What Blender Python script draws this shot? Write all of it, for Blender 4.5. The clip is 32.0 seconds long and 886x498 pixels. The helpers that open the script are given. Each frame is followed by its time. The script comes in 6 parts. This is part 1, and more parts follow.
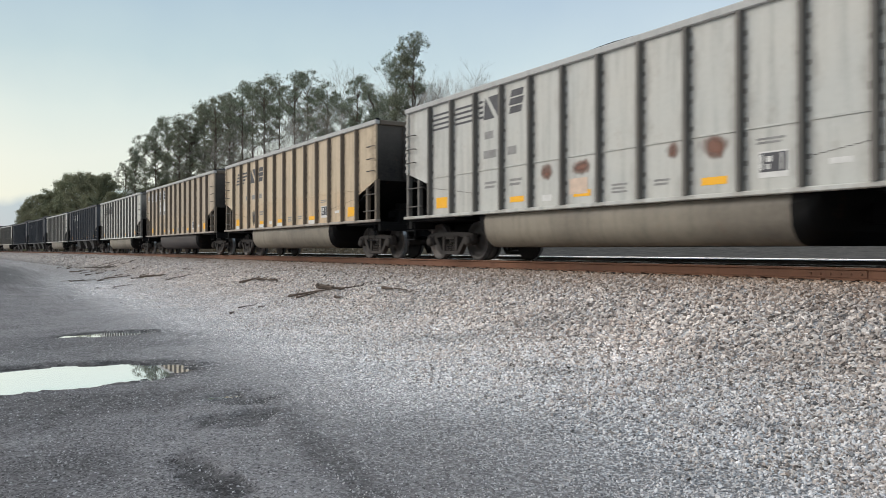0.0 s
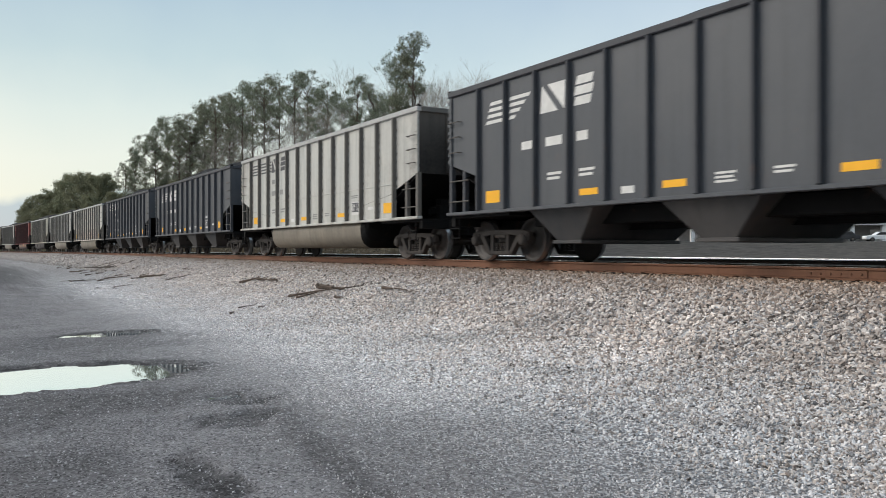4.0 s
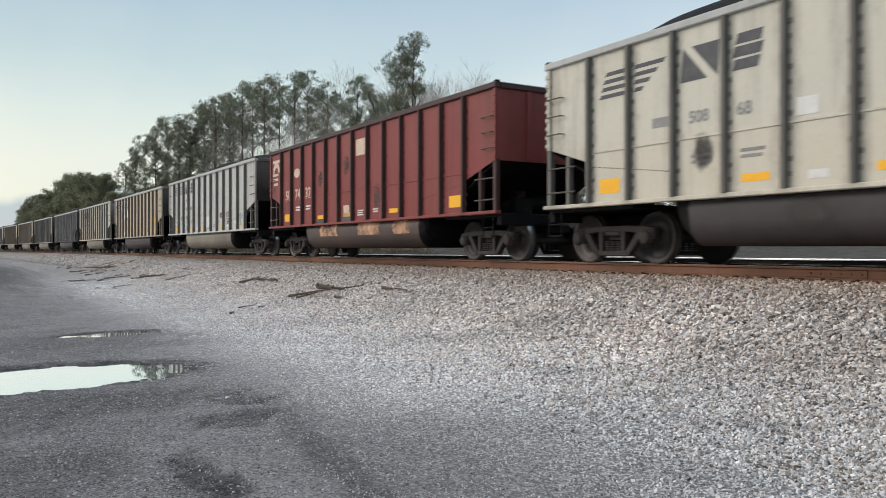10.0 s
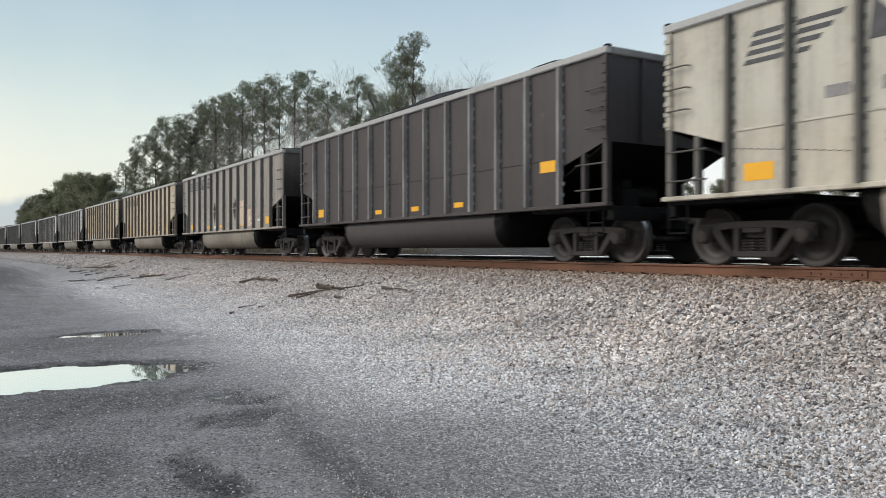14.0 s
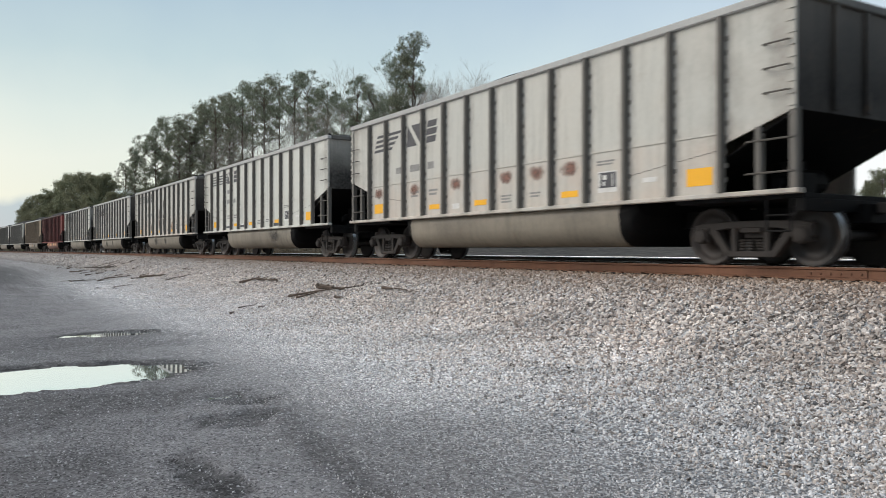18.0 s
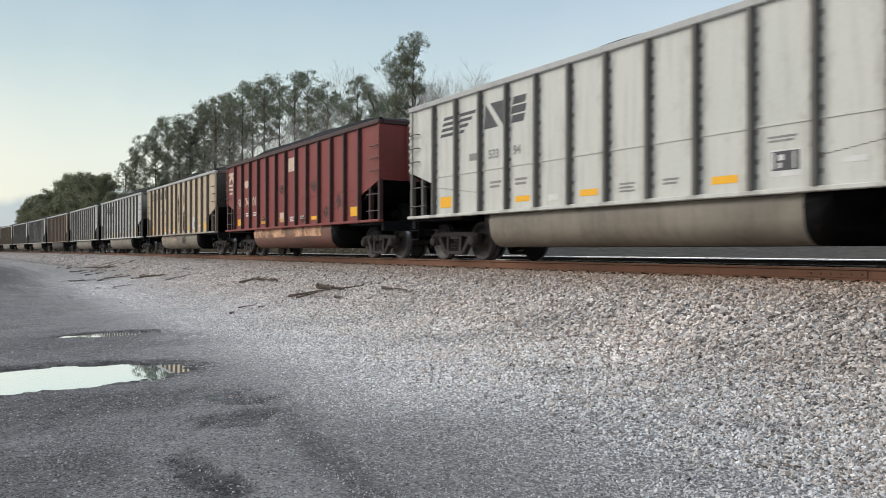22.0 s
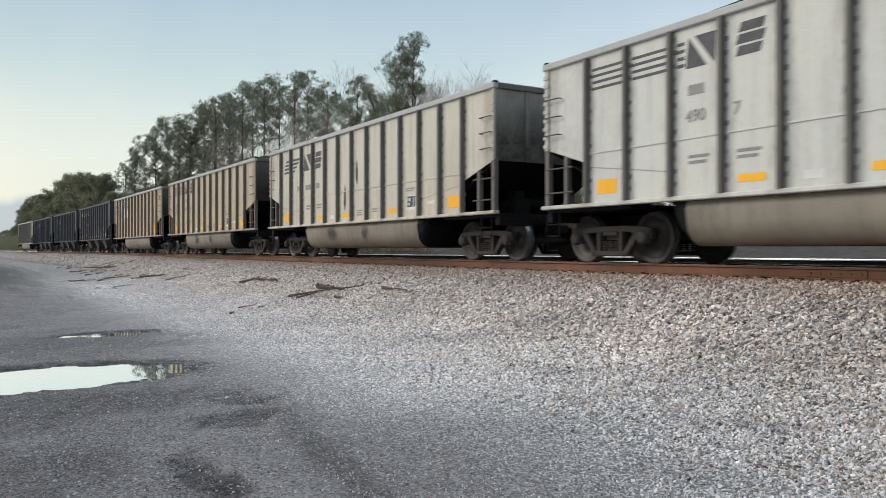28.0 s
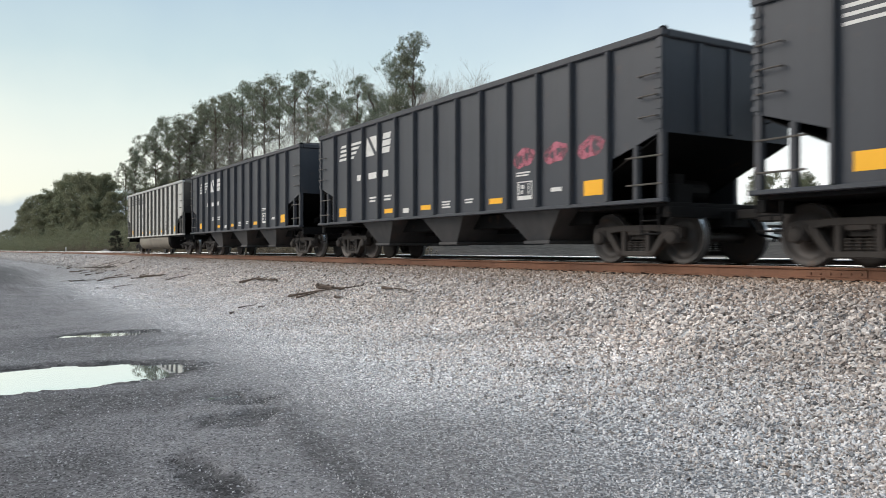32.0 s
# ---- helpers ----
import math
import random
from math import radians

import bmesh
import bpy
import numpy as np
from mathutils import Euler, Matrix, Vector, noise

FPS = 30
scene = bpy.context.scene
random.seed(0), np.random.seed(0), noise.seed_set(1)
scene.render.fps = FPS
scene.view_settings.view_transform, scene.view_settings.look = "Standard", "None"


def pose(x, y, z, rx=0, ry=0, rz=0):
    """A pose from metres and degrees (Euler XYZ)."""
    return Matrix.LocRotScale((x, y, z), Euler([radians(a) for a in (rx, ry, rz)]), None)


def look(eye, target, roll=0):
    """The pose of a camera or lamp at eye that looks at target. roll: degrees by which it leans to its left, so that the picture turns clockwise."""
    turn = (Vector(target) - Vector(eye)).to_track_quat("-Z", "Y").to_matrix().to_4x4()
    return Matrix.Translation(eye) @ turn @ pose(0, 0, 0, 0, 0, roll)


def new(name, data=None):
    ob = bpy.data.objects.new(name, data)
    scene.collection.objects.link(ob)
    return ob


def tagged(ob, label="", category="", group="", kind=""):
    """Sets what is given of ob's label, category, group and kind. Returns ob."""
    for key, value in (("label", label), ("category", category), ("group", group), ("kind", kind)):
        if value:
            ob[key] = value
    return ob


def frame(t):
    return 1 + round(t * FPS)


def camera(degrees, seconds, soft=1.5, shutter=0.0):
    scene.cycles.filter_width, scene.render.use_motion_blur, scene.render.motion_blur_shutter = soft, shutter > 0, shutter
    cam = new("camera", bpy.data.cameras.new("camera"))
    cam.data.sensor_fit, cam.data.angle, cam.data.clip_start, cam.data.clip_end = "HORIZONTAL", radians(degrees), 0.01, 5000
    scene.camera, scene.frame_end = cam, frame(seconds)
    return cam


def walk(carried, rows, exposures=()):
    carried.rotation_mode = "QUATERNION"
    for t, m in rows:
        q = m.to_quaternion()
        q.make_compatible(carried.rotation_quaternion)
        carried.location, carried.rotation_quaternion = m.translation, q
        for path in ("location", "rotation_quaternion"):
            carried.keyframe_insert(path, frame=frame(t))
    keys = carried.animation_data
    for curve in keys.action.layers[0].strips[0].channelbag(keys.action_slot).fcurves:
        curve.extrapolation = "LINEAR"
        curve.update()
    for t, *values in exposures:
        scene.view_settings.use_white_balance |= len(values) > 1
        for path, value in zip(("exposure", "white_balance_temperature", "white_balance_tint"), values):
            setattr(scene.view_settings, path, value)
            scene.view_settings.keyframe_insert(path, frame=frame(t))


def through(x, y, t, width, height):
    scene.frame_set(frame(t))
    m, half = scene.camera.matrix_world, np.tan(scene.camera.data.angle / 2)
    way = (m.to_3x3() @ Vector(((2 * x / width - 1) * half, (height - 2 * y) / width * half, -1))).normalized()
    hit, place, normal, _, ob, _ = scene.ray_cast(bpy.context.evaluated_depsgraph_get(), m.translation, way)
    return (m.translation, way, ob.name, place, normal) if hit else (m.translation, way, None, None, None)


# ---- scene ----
SECONDS = 32.0
EYE_Z = 1.5
CAR_LENGTH = 16.18      # between coupler faces
TRACK_Y = 11.12         # centre of the near track, where it passes the camera
RAIL_Z = 1.258          # top of the near rails
BEND = 1 / 1675.0       # the line curves gently away to the left
TURN = 59.568
cam = camera(58.5, SECONDS, 0.5, 0.15)
HOLD = pose(0, 0, EYE_Z, 90.06, 0, TURN)
walk(cam, [(0.0, HOLD), (SECONDS, HOLD)], exposures=[(0.0, 0.11), (3.0, 0.11), (6.0, 0.22), (7.0, 0.22), (8.0, 0.11), (10.0, 0.12), (11.0, 0.18), (12.0, 0.11), (22.0, 0.11), (23.0, 0.16), (24.0, 0.10), (30.5, 0.11), (SECONDS, 0.24)])


def bend(x):
    """How far the line has swung to the side, and its slope, at a place x along it; straight past 165 m."""
    x = np.asarray(x, dtype=float)
    far = np.maximum(np.abs(x) - 165.0, 0.0)
    near = np.minimum(np.abs(x), 165.0)
    return -BEND * near * near / 2 - BEND * 165.0 * far, -BEND * near * np.sign(x)


# ---- light ----
world = bpy.data.worlds.new("dusk_sky")
scene.world = world
world.use_nodes = True
wt = world.node_tree
wt.nodes.clear()
sky = wt.nodes.new("ShaderNodeTexSky")
sky.sky_type = "NISHITA"
sky.sun_disc = False
sky.sun_elevation = radians(4.0)
sky.sun_rotation = radians(-105.0)
sky.altitude = 100
sky.air_density = 1.0
sky.dust_density = 1.5
sky.ozone_density = 1.5
bg = wt.nodes.new("ShaderNodeBackground")
bg.inputs[1].default_value = 0.008
# high thin haze: pale at the horizon, blue overhead, warmer towards the sunset, a low cloud bank in the west
toward = wt.nodes.new("ShaderNodeTexCoord")
axes = wt.nodes.new("ShaderNodeSeparateXYZ")
wt.links.new(toward.outputs["Generated"], axes.inputs[0])


def sky_ramp(stops, height):
    ramp = wt.nodes.new("ShaderNodeValToRGB")
    els = ramp.color_ramp.elements
    els[0].position, els[0].color = stops[0][0], (*stops[0][1], 1)
    els[1].position, els[1].color = stops[-1][0], (*stops[-1][1], 1)
    for at, c in stops[1:-1]:
        els.new(at).color = (*c, 1)
    wt.links.new(height, ramp.inputs[0])
    return ramp.outputs[0]


billow = wt.nodes.new("ShaderNodeTexNoise")
billow.inputs["Scale"].default_value = 9.0
billow.inputs["Detail"].default_value = 4.0
wt.links.new(toward.outputs["Generated"], billow.inputs["Vector"])
lift = wt.nodes.new("ShaderNodeMath")
lift.operation = "MULTIPLY_ADD"
lift.inputs[1].default_value = 0.05
wt.links.new(billow.outputs[0], lift.inputs[0])
wt.links.new(axes.outputs[2], lift.inputs[2])
west = sky_ramp([(0.0, (0.33, 0.45, 0.54)), (0.082, (0.37, 0.50, 0.58)), (0.092, (0.70, 0.76, 0.69)), (0.13, (0.705, 0.765, 0.71)),
                 (0.19, (0.62, 0.715, 0.695)), (0.255, (0.47, 0.60, 0.64)), (0.33, (0.375, 0.505, 0.60)), (1.0, (0.42, 0.55, 0.68))], lift.outputs[0])
north = sky_ramp([(0.0, (0.95, 0.94, 0.93)), (0.12, (0.90, 0.925, 0.93)), (0.19, (0.74, 0.81, 0.84)), (0.255, (0.62, 0.72, 0.785)),
                  (0.33, (0.50, 0.605, 0.72)), (0.5, (0.44, 0.57, 0.70)), (1.0, (0.42, 0.55, 0.68))], lift.outputs[0])
sunset = wt.nodes.new("ShaderNodeMapRange")
sunset.inputs["From Min"].default_value = -0.5
sunset.inputs["From Max"].default_value = -1.0
wt.links.new(axes.outputs[0], sunset.inputs["Value"])
haze = wt.nodes.new("ShaderNodeMix")
haze.data_type = "RGBA"
wt.links.new(sunset.outputs[0], haze.inputs[0])
wt.links.new(north, haze.inputs[6])
wt.links.new(west, haze.inputs[7])
veil = wt.nodes.new("ShaderNodeBackground")
wt.links.new(haze.outputs[2], veil.inputs[0])
both = wt.nodes.new("ShaderNodeAddShader")
wo = wt.nodes.new("ShaderNodeOutputWorld")
wt.links.new(sky.outputs[0], bg.inputs[0])
wt.links.new(bg.outputs[0], both.inputs[0])
wt.links.new(veil.outputs[0], both.inputs[1])
wt.links.new(both.outputs[0], wo.inputs[0])

sun_data = bpy.data.lights.new("low_sun", "SUN")
sun_data.energy = 2.42
sun_data.angle = radians(40)
sun_data.color = (1.0, 0.9, 0.8)
sun = new("low_sun", sun_data)
sun.matrix_world = look((-40, -46, 41), (0, 0, 0))


# ---- materials ----
def shader(name, rough=0.7, metal=0.0):
    m = bpy.data.materials.new(name)
    m.use_nodes = True
    b = m.node_tree.nodes["Principled BSDF"]
    b.inputs["Roughness"].default_value = rough
    b.inputs["Metallic"].default_value = metal
    b.inputs["Specular IOR Level"].default_value = 0.35
    return m, m.node_tree, b


def place(nt, scale=(1, 1, 1), spread=0.0):
    """Object coordinates in metres, shifted by a chance amount for each object."""
    tc = nt.nodes.new("ShaderNodeTexCoord")
    mp = nt.nodes.new("ShaderNodeMapping")
    mp.inputs["Scale"].default_value = scale
    nt.links.new(tc.outputs["Object"], mp.inputs["Vector"])
    if spread:
        oi = nt.nodes.new("ShaderNodeObjectInfo")
        mu = nt.nodes.new("ShaderNodeMath")
        mu.operation = "MULTIPLY"
        mu.inputs[1].default_value = spread
        nt.links.new(oi.outputs["Random"], mu.inputs[0])
        nt.links.new(mu.outputs[0], mp.inputs["Location"])
    return mp.outputs[0]


def grain(nt, vec, scale, detail=4.0, rough=0.6, lo=0.35, hi=0.65, out=0):
    n = nt.nodes.new("ShaderNodeTexNoise")
    n.inputs["Scale"].default_value = scale
    n.inputs["Detail"].default_value = detail
    n.inputs["Roughness"].default_value = rough
    nt.links.new(vec, n.inputs["Vector"])
    r = nt.nodes.new("ShaderNodeMapRange")
    r.inputs["From Min"].default_value = lo
    r.inputs["From Max"].default_value = hi
    nt.links.new(n.outputs[0], r.inputs["Value"])
    return r.outputs[0]


def mix(nt, fac, a, b, mode="MIX"):
    n = nt.nodes.new("ShaderNodeMix")
    n.data_type = "RGBA"
    n.blend_type = mode
    for sock, v in ((n.inputs[0], fac), (n.inputs[6], a), (n.inputs[7], b)):
        if isinstance(v, (int, float)):
            sock.default_value = v
        elif isinstance(v, tuple):
            sock.default_value = (*v, 1.0)
        else:
            nt.links.new(v, sock)
    return n.outputs[2]


def times(nt, a, b, op="MULTIPLY"):
    n = nt.nodes.new("ShaderNodeMath")
    n.operation = op
    n.use_clamp = op in ("MULTIPLY", "ADD")
    for sock, v in ((n.inputs[0], a), (n.inputs[1], b)):
        if isinstance(v, (int, float)):
            sock.default_value = v
        else:
            nt.links.new(v, sock)
    return n.outputs[0]


def bump(nt, b, height, strength=0.3, distance=0.01):
    n = nt.nodes.new("ShaderNodeBump")
    n.inputs["Strength"].default_value = strength
    n.inputs["Distance"].default_value = distance
    nt.links.new(height, n.inputs["Height"])
    nt.links.new(n.outputs[0], b.inputs["Normal"])


def plain(name, color, rough=0.7, metal=0.0, vary=0.25, scale=6.0, bumpy=0.2, spread=40.0):
    m, nt, b = shader(name, rough, metal)
    v = place(nt, spread=spread)
    g1 = grain(nt, v, scale, 5.0, 0.65, 0.25, 0.75)
    g2 = grain(nt, v, scale * 9, 3.0)
    dark = tuple(c * (1 - vary) for c in color)
    light = tuple(min(1, c * (1 + vary)) for c in color)
    nt.links.new(mix(nt, g1, dark, light), b.inputs["Base Color"])
    bump(nt, b, g2, bumpy, 0.006)
    return m


RIB_PITCH = 0.9975


def car_paint(name, base, dust, rust=(0.16, 0.08, 0.04), dusty=0.5, rusty=0.25, streak=0.35, rough=0.62, low=None, ribbed=0.0, low_z=(2.15, 1.75), low_break=(0.25, 0.65)):
    """Old paint: dust in clouds, streaks run down from the top, rust in spots."""
    m, nt, b = shader(name, rough)
    v = place(nt, spread=60.0)
    vs = place(nt, (5.0, 5.0, 0.35), spread=60.0)
    clouds = grain(nt, v, 0.55, 5.0, 0.62, 0.38, 0.66)
    fine = grain(nt, v, 14.0, 4.0, 0.6, 0.3, 0.7)
    runs = grain(nt, vs, 1.0, 5.0, 0.65, 0.48, 0.75)
    spots = grain(nt, v, 2.6, 6.0, 0.7, 0.6, 0.72)
    c = mix(nt, times(nt, clouds, dusty), base, dust)
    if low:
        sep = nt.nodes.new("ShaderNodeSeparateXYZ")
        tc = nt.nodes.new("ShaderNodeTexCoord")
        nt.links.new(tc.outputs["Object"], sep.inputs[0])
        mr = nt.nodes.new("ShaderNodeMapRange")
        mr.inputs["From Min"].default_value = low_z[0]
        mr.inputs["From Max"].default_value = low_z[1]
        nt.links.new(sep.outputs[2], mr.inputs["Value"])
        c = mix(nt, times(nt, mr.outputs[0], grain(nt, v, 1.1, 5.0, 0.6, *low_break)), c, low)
    c = mix(nt, times(nt, runs, streak), c, tuple(x * 0.35 for x in base))
    c = mix(nt, times(nt, spots, rusty), c, rust)
    if ribbed:
        # grime bled out of the rib welds, in broken runs
        tc = nt.nodes.new("ShaderNodeTexCoord")
        sep = nt.nodes.new("ShaderNodeSeparateXYZ")
        nt.links.new(tc.outputs["Object"], sep.inputs[0])
        pp = nt.nodes.new("ShaderNodeMath")
        pp.operation = "PINGPONG"
        pp.inputs[1].default_value = RIB_PITCH / 2
        nt.links.new(sep.outputs[0], pp.inputs[0])
        ragged = times(nt, grain(nt, place(nt, (3.0, 3.0, 1.3), spread=60.0), 1.6, 6.0, 0.7, 0.3, 0.75), 0.26)
        near = nt.nodes.new("ShaderNodeMath")
        near.operation = "SUBTRACT"
        nt.links.new(pp.outputs[0], near.inputs[0])
        nt.links.new(ragged, near.inputs[1])
        bleed = nt.nodes.new("ShaderNodeMapRange")
        bleed.inputs["From Min"].default_value = 0.11
        bleed.inputs["From Max"].default_value = -0.02
        nt.links.new(near.outputs[0], bleed.inputs["Value"])
        c = mix(nt, times(nt, bleed.outputs[0], ribbed), c, tuple(0.42 * x + 0.3 * y for x, y in zip(base, rust)))
        # brown scorch drifting in from the dark ends
        ends = nt.nodes.new("ShaderNodeMath")
        ends.operation = "ABSOLUTE"
        nt.links.new(sep.outputs[0], ends.inputs[0])
        drift_in = nt.nodes.new("ShaderNodeMapRange")
        drift_in.inputs["From Min"].default_value = 4.6
        drift_in.inputs["From Max"].default_value = 7.3
        nt.links.new(ends.outputs[0], drift_in.inputs["Value"])
        c = mix(nt, times(nt, times(nt, drift_in.outputs[0], grain(nt, v, 0.9, 6.0, 0.65, 0.42, 0.7)), 0.6), c, tuple(0.22 * x + 0.35 * y for x, y in zip(base, rust)))
    c = mix(nt, times(nt, fine, 0.18), c, tuple(min(1, x * 1.35) for x in base))
    nt.links.new(c, b.inputs["Base Color"])
    bump(nt, b, fine, 0.12, 0.004)
    return m


PAINT = {
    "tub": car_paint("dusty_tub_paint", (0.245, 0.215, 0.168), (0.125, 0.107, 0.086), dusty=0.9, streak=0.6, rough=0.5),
    "grey": car_paint("grey_wagon_paint", (0.46, 0.462, 0.43), (0.52, 0.49, 0.43), streak=0.5, ribbed=0.5),
    "pale": car_paint("pale_grey_wagon_paint", (0.535, 0.54, 0.495), (0.585, 0.565, 0.50), rusty=0.15, streak=0.35, ribbed=0.5),
    "tan": car_paint("tan_dusty_wagon_paint", (0.435, 0.362, 0.275), (0.50, 0.42, 0.315), rusty=0.35, streak=0.6, low=(0.52, 0.40, 0.265), ribbed=0.5),
    "ochre": car_paint("ochre_dusty_wagon_paint", (0.50, 0.402, 0.282), (0.55, 0.447, 0.31), rusty=0.35, streak=0.5, low=(0.55, 0.40, 0.25), ribbed=0.5),
    "cream": car_paint("cream_grey_wagon_paint", (0.51, 0.485, 0.405), (0.545, 0.505, 0.415), rusty=0.25, streak=0.5, low=(0.53, 0.47, 0.375), ribbed=0.5),
    "beige": car_paint("beige_dusty_wagon_paint", (0.51, 0.435, 0.32), (0.55, 0.47, 0.35), rusty=0.3, streak=0.5, low=(0.52, 0.40, 0.28), ribbed=0.5),
    "umber": car_paint("reddish_brown_dusty_paint", (0.24, 0.175, 0.13), (0.31, 0.235, 0.175), rusty=0.4, streak=0.5, low=(0.33, 0.235, 0.16), ribbed=0.5),
    "brown": car_paint("brown_dusty_wagon_paint", (0.42, 0.33, 0.24), (0.46, 0.365, 0.268), rusty=0.4, streak=0.6, low=(0.48, 0.355, 0.235), ribbed=0.5),
    "soot": car_paint("sooty_brown_wagon_paint", (0.040, 0.034, 0.034), (0.068, 0.056, 0.052), rusty=0.3),
    "black": car_paint("black_wagon_paint", (0.032, 0.037, 0.046), (0.050, 0.054, 0.062), rusty=0.12, streak=0.25, rough=0.5),
    "ash": car_paint("dusty_black_wagon_paint", (0.060, 0.066, 0.075), (0.090, 0.092, 0.096), rusty=0.12, streak=0.3, rough=0.5),
    "red": car_paint("oxide_red_wagon_paint", (0.20, 0.035, 0.032), (0.22, 0.06, 0.05), rusty=0.2, ribbed=0.4),
    "rose": car_paint("sooty_worn_red_paint", (0.085, 0.055, 0.046), (0.045, 0.036, 0.034), rusty=0.3, dusty=0.9, rough=0.5),
    "salmon": car_paint("salmon_worn_tub_paint", (0.17, 0.078, 0.055), (0.10, 0.055, 0.044), rusty=0.3, dusty=0.8, rough=0.5),
    "dim": car_paint("grimy_grey_brown_wagon_paint", (0.29, 0.268, 0.238), (0.37, 0.33, 0.285), rusty=0.35, streak=0.7, ribbed=0.5, low=(0.36, 0.31, 0.26)),
    "blush": car_paint("pinkish_grey_wagon_paint", (0.485, 0.482, 0.44), (0.525, 0.495, 0.435), dusty=0.6, low=(0.51, 0.44, 0.375), ribbed=0.5),
}
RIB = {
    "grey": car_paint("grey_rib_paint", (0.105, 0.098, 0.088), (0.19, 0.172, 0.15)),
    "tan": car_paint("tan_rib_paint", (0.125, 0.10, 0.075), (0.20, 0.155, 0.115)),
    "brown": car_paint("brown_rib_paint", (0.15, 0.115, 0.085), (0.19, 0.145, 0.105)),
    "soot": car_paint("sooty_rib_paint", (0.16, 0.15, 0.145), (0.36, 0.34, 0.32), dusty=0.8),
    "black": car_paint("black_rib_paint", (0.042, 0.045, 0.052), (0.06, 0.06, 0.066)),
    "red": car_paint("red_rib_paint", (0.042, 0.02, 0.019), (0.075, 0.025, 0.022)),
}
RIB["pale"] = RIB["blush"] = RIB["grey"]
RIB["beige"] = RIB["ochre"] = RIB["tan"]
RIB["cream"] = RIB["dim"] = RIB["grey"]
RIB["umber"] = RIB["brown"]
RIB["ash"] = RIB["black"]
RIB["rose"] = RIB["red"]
# end sheets turn near black towards the bottom, broken up by noise
DARK_END = car_paint("dark_end_paint", (0.085, 0.072, 0.06), (0.04, 0.033, 0.028), dusty=0.6, streak=0.6, low=(0.010, 0.0095, 0.0095), low_z=(3.5, 2.5), low_break=(0.05, 0.5))
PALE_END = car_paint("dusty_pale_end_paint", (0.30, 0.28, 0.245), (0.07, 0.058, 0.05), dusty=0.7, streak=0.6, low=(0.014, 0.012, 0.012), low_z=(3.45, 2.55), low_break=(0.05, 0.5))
CHUTE_PAINT = car_paint("dusty_black_chute", (0.04, 0.041, 0.044), (0.10, 0.09, 0.083), dusty=0.7)
# near black: the shade beneath the wagons is put into this colour
UNDER = car_paint("black_underframe_with_shade", (0.008, 0.008, 0.0085), (0.015, 0.014, 0.013))
TRUCK = car_paint("brown_grey_cast_steel", (0.036, 0.031, 0.028), (0.065, 0.053, 0.045), rusty=0.3, rough=0.75)
WHEEL = car_paint("worn_wheel_steel", (0.03, 0.026, 0.024), (0.062, 0.045, 0.036), rusty=0.4, rough=0.55)
TREAD = plain("polished_tread_steel", (0.45, 0.45, 0.45), 0.3, 0.9, 0.15)
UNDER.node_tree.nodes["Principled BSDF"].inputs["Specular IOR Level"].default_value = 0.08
GALV = plain("dull_grip_steel", (0.10, 0.09, 0.08), 0.5, 0.3)
COAL = plain("black_coal", (0.010, 0.010, 0.011), 0.95, 0.0, 0.5, 9.0, 1.0)
YELLOW = plain("yellow_reflector", (0.85, 0.42, 0.015), 0.45, 0, 0.05)
ORANGE = plain("orange_reflector", (0.78, 0.30, 0.02), 0.45, 0, 0.08)
WHITE = plain("white_marking", (0.62, 0.61, 0.58), 0.6, 0, 0.15)
CREAM = plain("cream_marking", (0.58, 0.44, 0.34), 0.6, 0, 0.2)
INK = plain("dark_marking", (0.075, 0.075, 0.08), 0.65, 0, 0.3)
FADED = plain("faded_grey_marking", (0.24, 0.235, 0.225), 0.65, 0, 0.25)


